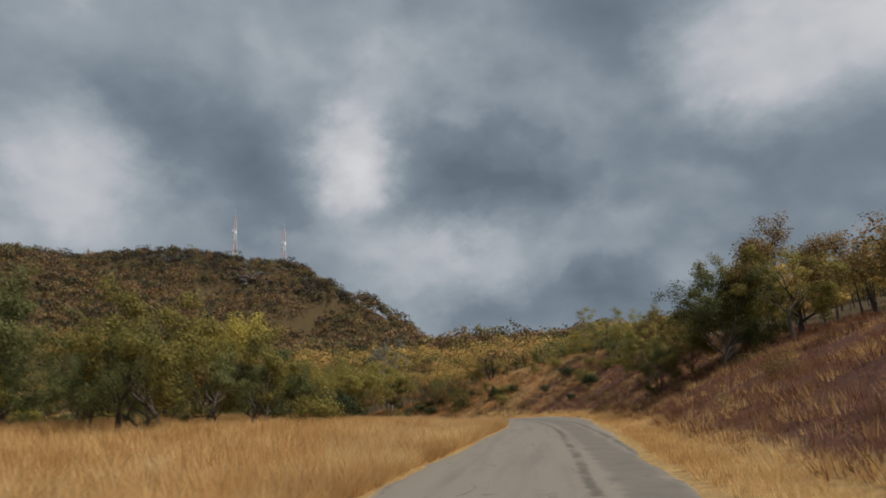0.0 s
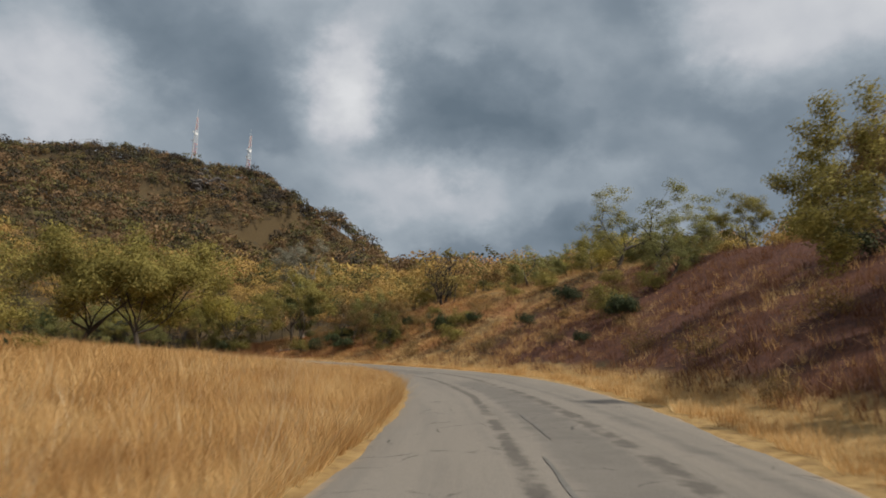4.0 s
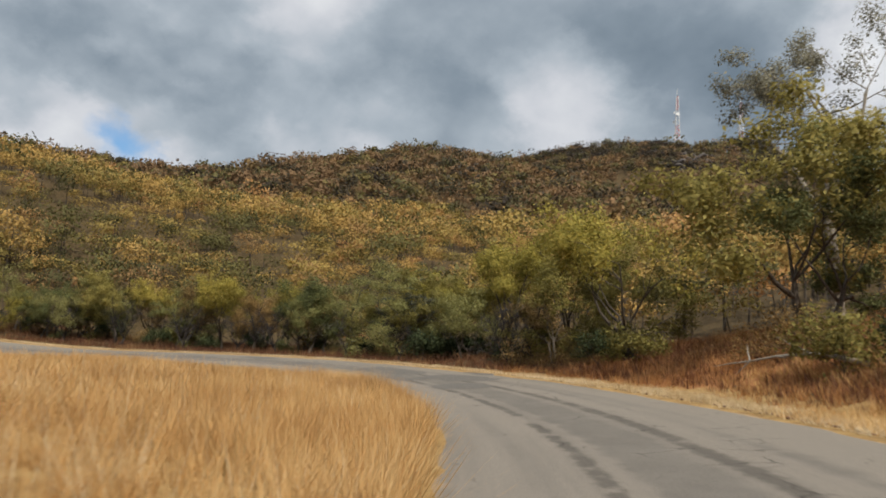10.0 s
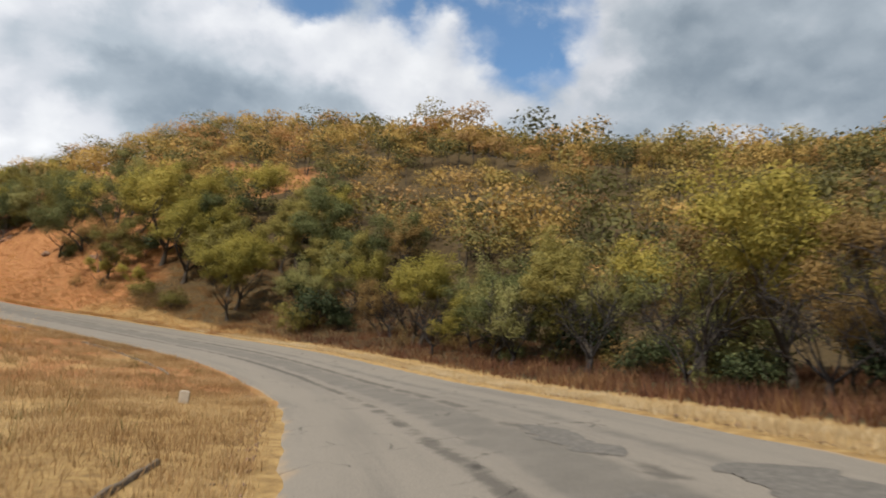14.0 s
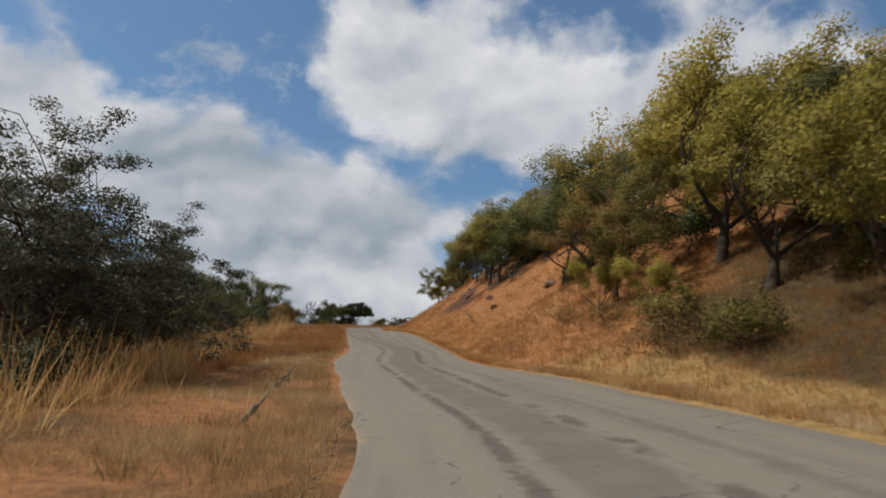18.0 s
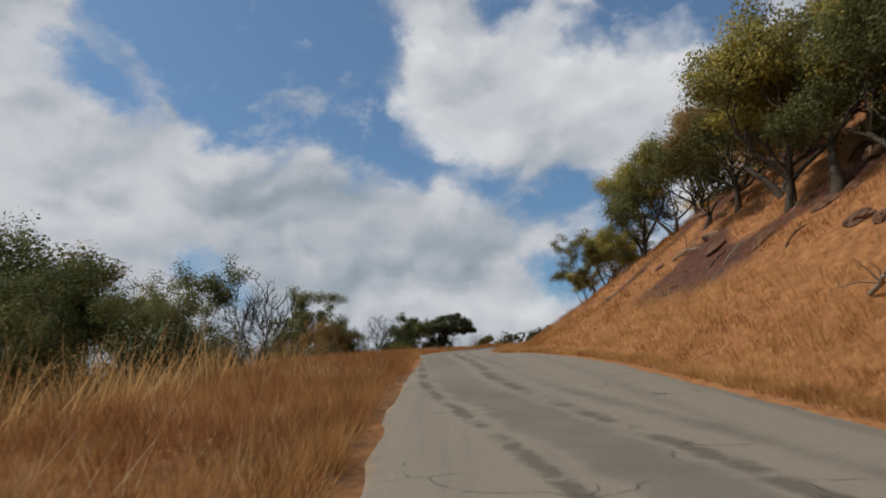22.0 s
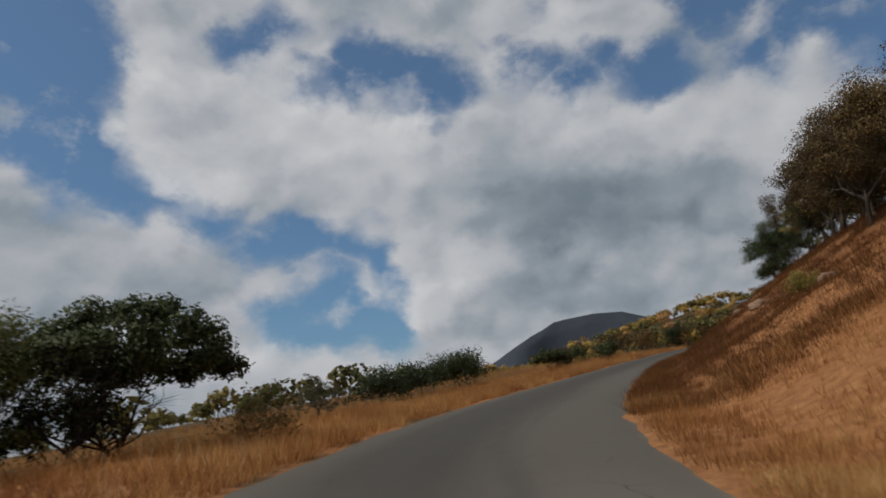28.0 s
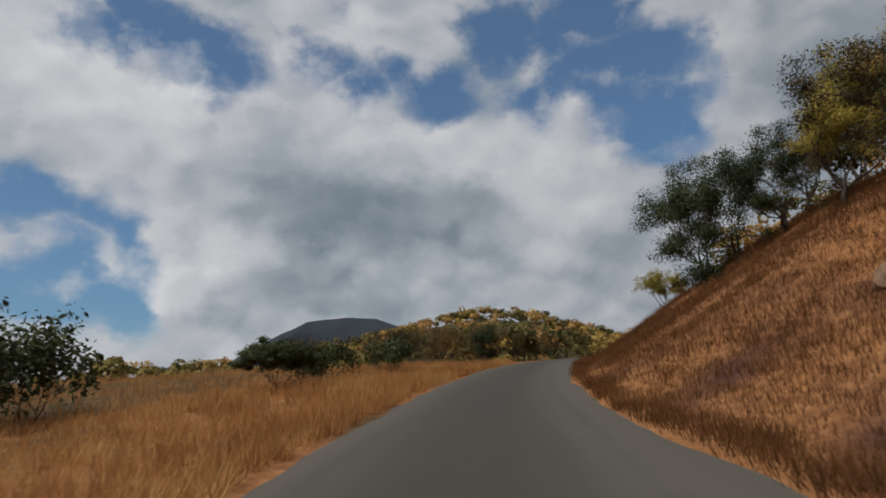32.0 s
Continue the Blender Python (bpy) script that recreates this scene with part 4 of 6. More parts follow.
def forest_material(name, shades):
    """Far woodland: each crown has its own tone, with lighter and darker leaves in it."""
    m, t, b = material(name, 0.8)
    tone = shade(t, "ShaderNodeAttribute", attribute_name="tone").outputs["Fac"]
    leaf = shade(t, "ShaderNodeNewGeometry").outputs["Random Per Island"]
    k = calc(t, "ADD", calc(t, "MULTIPLY", tone, 0.95), calc(t, "MULTIPLY", leaf, 0.05))
    col = ramp(t, k, [((q + 0.5) / len(shades), c) for q, c in enumerate(shades)])
    t.links.new(col, b.inputs["Base Color"])
    glow = shade(t, "ShaderNodeBsdfTranslucent", {0: col})
    mix = shade(t, "ShaderNodeMixShader", {0: 0.3, 1: b.outputs[0], 2: glow.outputs[0]})
    t.links.new(mix.outputs[0], t.nodes["Material Output"].inputs[0])
    return m


WOODLAND = forest_material("woodland", GREENWOOD)
DARK_DRY_WOODLAND = forest_material("dark_dry_woodland", DARK_DRYWOOD)


def in_sight(x, y, top):
    """Which far crowns rise over the ground between them and the road."""
    seen = np.zeros(len(x), bool)
    for s in (0, 40, 80, 105, 135, 165, 200, 235, 265, 290, 312, 324):
        ox, oy = place_on(s, 1.0)
        oz = float(road_z(s, 1.0)) + 1.5
        free = np.ones(len(x), bool)
        for f in np.linspace(0.2, 0.97, 26):
            free &= ridge_height(ox + (x - ox) * f, oy + (y - oy) * f) < oz + (top - oz) * f + 4.0
        seen |= free
    return seen


def woodland(name, label, n, box, near, far_, quads, leaf, rule, seed, high=(3.5, 6.5), mean=0.45):
    """Many crowns as one mesh: small leaf sprays in uneven domes, with a stem under each."""
    rnd = np.random.RandomState(seed)
    x, y = rnd.uniform(box[0], box[1], n), rnd.uniform(box[2], box[3], n)
    z, s, lat = land(x, y, False)
    keep = rule(x, y, s, lat) & (np.abs(lat) > near) & (np.abs(lat) < far_)
    x, y, z = x[keep], y[keep], z[keep]
    if leaf > 0.8:
        keep = in_sight(x, y, z + high[1] * 1.2)
        x, y, z = x[keep], y[keep], z[keep]
    n = len(x)
    h = (high[0] + (high[1] - high[0]) * rnd.uniform(0, 1, n) ** 1.5) * np.select([rnd.uniform(0, 1, n) < 0.25, rnd.uniform(0, 1, n) < 0.09], [0.6, 1.35], 1.0)
    w = h * rnd.uniform(0.36, 0.56, n)
    # crowns high on the hill get a darker tone in place of cloud shade
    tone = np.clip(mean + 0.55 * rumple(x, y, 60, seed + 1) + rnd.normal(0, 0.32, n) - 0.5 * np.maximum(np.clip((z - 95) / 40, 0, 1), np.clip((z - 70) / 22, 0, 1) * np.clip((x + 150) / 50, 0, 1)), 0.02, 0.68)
    odd = rnd.uniform(0, 1, n)
    tone = np.minimum(tone, 0.26) if mean < 0.25 else np.where(odd < 0.06, 0.95, np.where(odd < 0.13, 0.78, np.where(odd < 0.27, 0.08 + 0.6 * (odd - 0.13), tone)))
    who = np.repeat(np.arange(n), quads)
    # five lobes a crown, on a domed outline
    lobes = rnd.normal(0, 0.46, (n, 5, 3)) * (1, 1, 0.5)
    lob = lobes[who, rnd.randint(0, 5, len(who))]
    d = rnd.normal(size=(len(who), 3))
    d /= np.linalg.norm(d, axis=1)[:, None]
    d[:, 2] = np.where(d[:, 2] < -0.35, -d[:, 2], d[:, 2])
    c = (lob + d * rnd.uniform(0.42, 0.72, (len(who), 1))) * np.stack([w, w, h * (0.34 if leaf < 0.4 else 0.4)], 1)[who]
    lit = d + 0.7 * (lob + d * 0.5) + (0, 0, 0.2) + rnd.normal(0, 0.22, d.shape)
    c += np.stack([x, y, z + h * (0.62 if leaf < 0.4 else 0.5)], 1)[who]
    v, f = leaf_cards(c, leaf * np.clip(h / (0.5 * sum(high)), 0.75, 1.6)[who], rnd, flat=0.3, out=d + (0, 0, 0.2), stray=0.5, broad=1.5, soft=lit)
    tv = np.repeat(tone[who], 4)
    # stems
    r = 0.05 + 0.012 * h
    a0 = rnd.uniform(0, 6.28, n)
    tri = np.stack([np.stack([x + r * np.cos(a0 + q * 2.094), y + r * np.sin(a0 + q * 2.094), z - 0.2], 1) for q in range(3)], 1)
    tip = np.stack([x + rnd.normal(0, 0.25, n), y + rnd.normal(0, 0.25, n), z + h * 0.75], 1)
    sv = np.concatenate([tri, tip[:, None]], 1).reshape(-1, 3)
    o = len(v) + 4 * np.arange(n)[:, None]
    sf = np.concatenate([o + (0, 1, 3), o + (1, 2, 3), o + (2, 0, 3)], 1).reshape(-1, 3)
    loops = np.concatenate([f.ravel(), sf.ravel()])
    counts = np.r_[np.full(len(f), 4), np.full(len(sf), 3)]
    me = mesh_from(name, np.concatenate([v, sv]), loops, counts, DARK_DRY_WOODLAND if near == 130 else WOODLAND)
    me.materials.append(BARK)
    idx = np.r_[np.zeros(len(f), np.int32), np.ones(len(sf), np.int32)]
    me.polygons.foreach_set("material_index", idx.astype(np.int32))
    rounded(me, np.concatenate([np.repeat(lit, 4, 0), (sv - np.stack([x, y, z], 1).repeat(4, 0)) * (1, 1, 0) + (0, 0, 0.01)]))
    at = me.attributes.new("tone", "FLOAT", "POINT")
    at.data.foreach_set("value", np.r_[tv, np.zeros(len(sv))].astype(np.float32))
    return tagged(new(name, me), label, "woodland", kind="stuff")


def wooded(x, y, s, lat):
    """Where the hills carry trees: the outer side, and beyond the far end."""
    return (lat > 0) | (y < 70) & (x > -15) & (lat < -20)


woodland("near_woodland", "dry-season woodland of green, yellow and brown trees", 19000, (-330, 130, -60, 330), 62, 130, 150, 0.42, wooded, 101, (4.0, 7.0), 0.53)
woodland("wood_edge", "fine-leaved trees and undergrowth along the wood's edge", 6600, (-230, 75, -10, 215), 20, 64, 420, 0.25,
         lambda x, y, s, lat: wooded(x, y, s, lat) & (s > -20) & (s < 345) & ((s < 66) | (s > 118) | (lat > 46)), 111, (3.6, 6.6), 0.5)
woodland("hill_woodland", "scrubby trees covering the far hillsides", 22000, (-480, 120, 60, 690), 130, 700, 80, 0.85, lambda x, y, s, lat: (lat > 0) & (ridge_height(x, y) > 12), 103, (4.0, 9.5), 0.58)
woodland("valley_woodland", "dark scrub on the low ground beyond the road", 1700, (-420, -20, -160, 90), 32, 300, 110, 0.62,
         lambda x, y, s, lat: (lat < 0) & ((s > 190) | (s < 20)) & (y < 60), 105, (2.2, 4.0), 0.12)
woodland("end_woodland", "yellow-green trees covering the low hill ahead", 2600, (-540, -340, -290, 70), 60, 600, 140, 0.8, lambda x, y, s, lat: ridge_height(x, y) > 24, 107, (4, 6.5), 0.48)
woodland("roadside_thicket", "brown and dark green thicket lining the road ahead", 900, (-330, -196, -40, 70), 7, 120, 160, 0.45,
         lambda x, y, s, lat: (lat < -7) & (lat > -13) & (x < -215) | (lat > 11), 109, (2.6, 4.6), 0.3)

# bank on the outer side, first stretch
HAND = [
    ("spreading_fine", 43, 15.5, 0.85), ("green_fine", 46, 12.0, 1.05), ("field_tree", 50, 14.5, 0.75), ("brown_fine", 46.5, 17.5, 1.25), ("spreading_fine", 52, 17, 0.85), ("spreading_fine", 51, 11.8, 0.5), ("brown_fine", 54, 12.5, 0.52), ("green", 50, 17, 0.6), ("brown_b", 36, 19, 1.0),
    ("brown_fine", 66, 14.1, 0.88), ("spreading_b", 62, 17, 0.85), ("spreading", 73, 17, 0.8), ("brown_b", 57, 18, 0.65), ("brown", 52, 20, 0.65),
    ("pale_umbrella", 91.5, 20.4, 0.85), ("pale_umbrella", 98, 22.9, 0.9), ("spreading_b", 104, 25, 0.4), ("spreading", 87, 24, 0.53), ("yellow_b", 96, 27, 0.46),
    ("bush", 88, 14.2, 0.9), ("bare", 120.5, 21.5, 1.05), ("brown_b", 116, 25, 0.6), ("spreading_b", 124, 24, 0.6), ("yellow", 112, 29, 0.4),
    ("brown_b", 116.6, 12, 0.45), ("spreading_b", 116.4, 10.2, 0.58), ("brown_b", 121.4, 11.4, 0.75), ("spreading", 137.5, 15.3, 1.42), ("tall_grey", 139.9, 20.6, 1.02), ("bush_dry", 127.8, 10.4, 0.8), ("bush_dry", 134, 12, 0.9), ("bush_dry", 137, 13.5, 0.9), ("spreading_fine", 63.3, 11.8, 0.7), ("spreading_fine", 57, 11, 0.52), ("green_fine", 55.3, 10.2, 0.48), ("pale_umbrella", 88.4, 19.2, 0.56), ("pale_umbrella", 106, 25, 0.49), ("pale_umbrella", 111, 27, 0.43),
    ("brown", 119, 13.5, 0.6), ("spreading_b", 125, 12.5, 0.65), ("brown_b", 124, 15.5, 0.7), ("brown", 129, 13.5, 0.8), ("light", 128, 17, 0.75), ("bush_dark", 123, 10, 0.7), ("bush", 131, 10.2, 0.8),
    # inner field
    ("field_tree", 99, -14.5, 1.22), ("field_tree", 101.5, -18.5, 1.15), ("yellow", 55, -25, 1.25), ("yellow_b", 60, -30, 1.2), ("green_b", 62, -20, 0.8), ("green", 70, -22, 0.75),
    ("spreading_b", 78, -20, 0.8), ("spreading", 50, -20, 1), ("brown", 44, -24, 1.1), ("spreading", 36, -22, 1.1), ("bush_dark", 68, -17, 1.2), ("bush", 57, -17, 1.2),
    # foot of the hill round the bend
    ("green", 137, 16, 1), ("yellow", 143, 12.5, 1.15), ("spreading_b", 148, 13, 0.9), ("light_b", 153, 12, 0.77), ("layered", 158, 15, 0.82),
    ("brown", 163, 14, 0.86), ("yellow", 170, 16, 0.86), ("spreading", 176, 17, 0.86), ("brown", 180, 18.7, 0.86), ("green_b", 185, 15, 0.6), ("yellow_b", 188, 13, 0.6),
    ("light", 192, 16, 0.77), ("brown_b", 196, 14, 0.69), ("bush_dark", 200, 12, 1.1), ("yellow_fine", 207, 10.6, 0.85), ("yellow_fine", 208, 12.2, 0.95), ("spreading", 211, 14, 0.9),
    # tall trees at the verge of the bend
    ("yellow_fine", 152, 14, 1.22), ("yellow", 149.5, 16.5, 1.15), ("spreading_fine", 155.5, 14.5, 0.9), ("pale_umbrella", 158, 12.6, 0.92), ("pale_umbrella", 162, 15, 1.0), ("bare", 149.4, 11.8, 0.8), ("bare_b", 159.6, 11.0, 0.75), ("bare", 165.5, 11.4, 0.7),
    ("green_fine", 164.5, 13.2, 0.85), ("brown_fine", 168.5, 12.4, 0.75), ("yellow_fine", 172, 13.0, 0.95), ("pale_umbrella", 176.5, 13.6, 0.85), ("bare_b", 174, 11.2, 0.8), ("spreading_fine", 181, 13.2, 0.85), ("green_fine", 186.5, 12.6, 0.75), ("yellow_fine", 192, 12.2, 0.8), ("bare_b", 189, 11, 0.7),
    # outer bank on the climb
    ("yellow_fine", 219, 10.6, 0.42), ("yellow_fine", 224, 10.4, 0.4),
    ("bush", 213, 10.2, 0.7), ("bush", 218, 10.6, 0.7), ("bush_dry", 222.5, 10, 0.7), ("bush_dry", 227, 9.8, 0.6), ("bush_dry", 215.5, 9.4, 0.9), ("yellow_fine", 217, 13.8, 1.2), ("yellow_b", 214, 16, 0.9), ("yellow_b", 221, 16.5, 1.0), ("green", 218, 17.5, 0.9), ("yellow_fine", 222, 15, 1.45), ("spreading_fine", 225, 11.5, 0.81), ("brown_fine", 228, 12, 0.81), ("yellow", 231, 14, 1.22), ("green_fine", 236, 13.5, 1.13),
    ("green_fine", 238, 12, 0.96), ("green_fine", 250.7, 12.3, 0.82), ("green_fine", 254.1, 13.8, 0.77), ("spreading_b", 247.4, 15.9, 0.87), ("yellow_b", 244.2, 17.9, 0.87), ("spreading_fine", 281.0, 10.6, 0.62), ("spreading_fine", 279.0, 11.4, 0.55), ("green_fine", 276.0, 13.0, 0.7), ("yellow_fine", 274.2, 12.6, 0.95), ("yellow_fine", 290, 12.2, 0.75), ("spreading_fine", 253.0, 11.6, 1.1), ("green_fine", 257.2, 12.6, 1.05), ("yellow_fine", 255.2, 11.4, 1.0), ("brown_fine", 260.5, 12.4, 0.85), ("bare_b", 262.5, 11.8, 0.8),
    ("green_fine", 264.7, 14.3, 0.72), ("yellow_fine", 270.6, 14.8, 0.7), ("spreading", 259.9, 17.7, 0.8), ("yellow_fine", 290.9, 10.6, 0.6), ("brown", 295.7, 12.3, 0.7), ("green", 300.8, 14.5, 0.6),
    ("yellow_fine", 286.1, 12.8, 0.8), 
    # falling side of the climb
    ("bush_dry", 203, -10.5, 0.8), ("layered_b", 215, -20, 0.9), ("layered", 216.5, -11, 1.08), ("layered", 212.5, -12.5, 0.72), ("layered_b", 220, -13.5, 1.25), ("layered", 223, -10.8, 1.1), ("layered_b", 228, -13, 1.04),
    ("layered", 226, -19, 1.3), ("layered_b", 225, -24, 1.2), ("layered", 231, -11.5, 0.9), ("green_dense", 236, -12.5, 0.62), ("green_dense", 242.1, -13.6, 0.64), ("green_dense", 247.4, -11.9, 0.56), ("pale_umbrella", 253.0, -16.5, 0.6),
    ("green_dense", 250.7, -11.3, 0.54), ("green_dense", 255.3, -13.3, 0.58), ("green_fine", 261.1, -10.6, 0.55), ("green_fine", 264.7, -14.0, 0.61), ("green_fine", 258.8, -17.2, 1.0), ("brown_fine", 269.4, -16.0, 0.8), ("green_fine", 258.8, -12.2, 0.65), ("bush_dark", 255.3, -8.8, 0.84), ("green_fine", 268.2, -12.5, 0.85), ("green", 293.3, -14.3, 0.7), ("green", 295.7, -16.3, 1), ("brown", 264.7, -17.0, 1.1),
    ("bare_b", 300.8, -11.1, 0.95), ("bush_dry", 271.8, -7.8, 0.9), ("bush_dark", 263.5, -9.1, 0.68), ("bush_dry", 286.1, -9.2, 0.9), ("bush_dark", 354.4, -9.0, 0.74), ("bush_dark", 359.4, -9.5, 0.8), ("brown_fine", 366.4, -9.9, 0.3),
    # wooded top of the last cut
    ("bush", 321.8, 10.3, 0.42), ("russet_shaded", 325, 15.5, 0.9), ("russet_shaded", 329, 14.2, 0.8), ("russet_shaded", 333, 15, 0.95), ("russet_shaded", 337, 13.6, 0.8), ("russet_shaded", 341, 14.5, 0.9),
    ("deep_shaded", 345, 13, 0.6), ("russet_shaded", 349, 13.8, 0.85), ("yellow_fine", 353, 12.6, 0.7), ("deep_shaded", 357, 11.6, 0.65), ("deep_shaded", 362, 10.6, 0.75), ("deep_shaded", 366.5, 9.6, 0.85), ("bush_dark", 360, 8.6, 0.6),
    ("russet_shaded", 345, 17, 1.0), ("yellow_fine", 355, 15.5, 0.9), ("yellow_fine", 386, 7.5, 0.55), ("russet_shaded", 329, 18.5, 1.0), ("brown", 337, 19, 1.0),
    # thicket where the road turns out of sight
    ("russet_shaded", 372, -7.5, 0.4), ("russet_shaded", 376, -8, 0.42), ("deep_shaded", 380, -7.5, 0.42), ("russet_shaded", 384, -8.5, 0.48), ("russet_shaded", 388, -7.5, 0.45), ("deep_shaded", 392, -8, 0.5), ("russet_shaded", 396, -8.5, 0.5), ("deep_shaded", 400, -8, 0.5)]
for k, s, lat, size in HAND:
    plant(k, s, lat, size)
for k, x, y, size in [("dome", -138.8, 21.6, 0.74), ("bush_dark", -131.5, 24.0, 0.9), ("bush_dark", -137.5, 21.5, 0.9), ("bush_dark", -128.5, 26.5, 0.7), ("bush", -128, 30, 0.5), ("green", -132.6, 22.3, 0.58), ("green_b", -135.6, 21.2, 0.6), ("bare_b", -136.8, 22.6, 0.7),
                      ("bare", -111.8, 40.4, 1.15), ("bare_b", -125.0, 30.5, 0.85), ("brown_b", -117, 35, 0.6), ("green_b", -120.5, 32.5, 0.55), ("bush_dark", -171.0, 9.6, 1.15), ("bush_dark", -174.8, 8.2, 1.15), ("bush_dark", -158.0, 13.6, 0.85), ("bush_dark", -161.0, 12.6, 0.95), ("bush_dark", -164.5, 11.6, 0.9),
                      ("bush_dry", -141.5, 23.5, 0.8), ("green_b", -147, 17.6, 0.3), ("layered_b", -150.5, 16.6, 0.28), ("dome", -181.5, 12.2, 0.38), ("russet_shaded", -187, 10.5, 0.3), ("green", -236, 8, 0.6), ("russet_shaded", -226, 6, 0.55), ("green_b", -246, 12, 0.6), ("russet_shaded", -216, 6, 0.45), ("bush_dark", -196, 11.5, 0.85),
                      ("russet_shaded", -204, 8.5, 0.4), ("deep_shaded", -212, 9, 0.42), ("russet_shaded", -222, 11, 0.45), ("yellow", -215.5, 27.5, 0.6)]:
    plant_xy(k, x, y, size, tall=(1.0 if x > -150 else 0.85) if k == "dome" else 1.0)


def scatter(count, s_range, lat_range, kinds, sizes, seed, apart=2.6):
    rnd = random.Random(seed)
    done = []
    tries = 0
    while len(done) < count and tries < count * 30:
        tries += 1
        s, lat = rnd.uniform(*s_range), rnd.uniform(*lat_range)
        x, y = (float(v) for v in place_on(s, lat))
        if any((x - a) ** 2 + (y - b) ** 2 < apart * apart for a, b in done):
            continue
        gs, gl, _, _ = nearest([x], [y])
        if gl[0] > 0 and gl[0] < lat_range[0] - 1 or gl[0] < 0 and lat > 0 or gl[0] < 0 and gl[0] > lat_range[1] + 1:
            continue
        done.append((x, y))
        plant_xy(rnd.choice(kinds), x, y, rnd.uniform(*sizes))


scatter(44, (142, 204), (10.5, 16), ["bush_dark", "bush_dark", "bush_dry", "bare_b", "bush_dry", "bush"], (0.5, 0.95), 4, 1.4)
scatter(20, (108, 136), (9, 17), ["bush_dry", "bush_dry", "bush_dark"], (0.5, 0.95), 41, 1.8)
scatter(22, (142, 206), (12.5, 18), ["spreading", "light", "yellow", "brown", "light_b", "spreading_b", "brown_b"], (0.6, 0.9), 14, 2.4)
scatter(20, (316, 366), (14.5, 25), ["russet_shaded", "deep_shaded", "russet_shaded", "brown", "green_b"], (0.6, 0.95), 15, 2.2)
scatter(10, (206, 240), (16.5, 26), ["yellow", "spreading", "yellow_b", "green", "light"], (0.75, 1.1), 5)
scatter(14, (236, 277), (13.5, 25), ["light", "yellow_fine", "yellow_b", "green_fine", "light_b"], (0.7, 1.0), 16, 2.2)
scatter(16, (260, 312), (-19, -9.5), ["green_b", "bush_dark", "bush_dry", "bush_dark", "brown_b", "bush"], (0.48, 0.7), 17, 2.0)
scatter(10, (-20, 78), (-40, -20), ["spreading", "spreading_b", "yellow", "brown", "green", "green_b"], (0.8, 1.2), 7)
scatter(10, (224, 262), (-28, -16), ["layered", "layered_b", "brown_b", "green_b"], (0.75, 1.0), 8)
scatter(34, (84, 134), (9.5, 22), ["bush_dry", "bush", "bush_dry", "bush_dark"], (0.35, 0.75), 21, 1.6)
scatter(5, (92, 110), (22, 27), ["pale_umbrella", "spreading_b", "yellow_b"], (0.5, 0.68), 22, 2.6)
scatter(12, (202, 228), (14, 28), ["yellow", "green", "spreading", "brown", "green_b", "bush_dark"], (0.8, 1.15), 23, 2.4)
scatter(26, (15, 92), (7.5, 20), ["bush_dry", "bush_dry", "bush_dark"], (0.3, 0.7), 9, 1.5)
scatter(30, (222, 300), (-25, -13.5), ["bush_dark", "bush_dry", "bush_dark", "green_b"], (0.7, 1.05), 31, 2.2)
scatter(18, (28, 92), (-35, -20), ["green_fine", "yellow_fine", "field_tree", "green", "green_fine"], (0.62, 0.9), 32, 2.8)
scatter(16, (196, 270), (-11, -7), ["bush_dry", "bush_dry", "bush_dark"], (0.4, 0.8), 10, 1.5)


# ---- grass ----
def grass_material(name, shades):
    m, t, b = material(name, 0.8)
    rand = shade(t, "ShaderNodeNewGeometry").outputs["Random Per Island"]
    pos = shade(t, "ShaderNodeTexCoord").outputs["Object"]
    broad = shade(t, "ShaderNodeTexNoise", {"Vector": pos, "Scale": 0.35, "Detail": 4.0, "Roughness": 0.6}).outputs[0]
    k = calc(t, "ADD", calc(t, "MULTIPLY", rand, 0.42), calc(t, "MULTIPLY", calc(t, "SUBTRACT", broad, 0.30), 1.5))
    col = ramp(t, k, [((q + 0.5) / len(shades), c) for q, c in enumerate(shades)])
    t.links.new(col, b.inputs["Base Color"])
    glow = shade(t, "ShaderNodeBsdfTranslucent", {0: col})
    mix = shade(t, "ShaderNodeMixShader", {0: 0.45, 1: b.outputs[0], 2: glow.outputs[0]})
    t.links.new(mix.outputs[0], t.nodes["Material Output"].inputs[0])
    return m


GOLD = grass_material("golden_grass", [(0.34, 0.185, 0.07), (0.50, 0.295, 0.115), (0.63, 0.41, 0.175), (0.73, 0.54, 0.28)])
RUST = grass_material("rust_grass", [(0.22, 0.088, 0.034), (0.36, 0.165, 0.06), (0.48, 0.26, 0.095), (0.58, 0.38, 0.16)])
# RUST darkened for the last bank, cloud shade held in the grass colour
RUST_SHADED = grass_material("shade_dark_rust_grass", [(0.105, 0.045, 0.018), (0.14, 0.062, 0.023), (0.175, 0.082, 0.03), (0.23, 0.117, 0.042)])
# RUST scaled to about three quarters, for the tall grass left of the climb
RUST_TALL_DARK = grass_material("dark_tall_rust_grass", [(0.17, 0.066, 0.026), (0.27, 0.12, 0.045), (0.37, 0.19, 0.07), (0.47, 0.29, 0.12)])
SCORCHED = grass_material("scorched_grass", [(0.07, 0.03, 0.022), (0.14, 0.062, 0.036), (0.22, 0.11, 0.055), (0.34, 0.20, 0.09)])


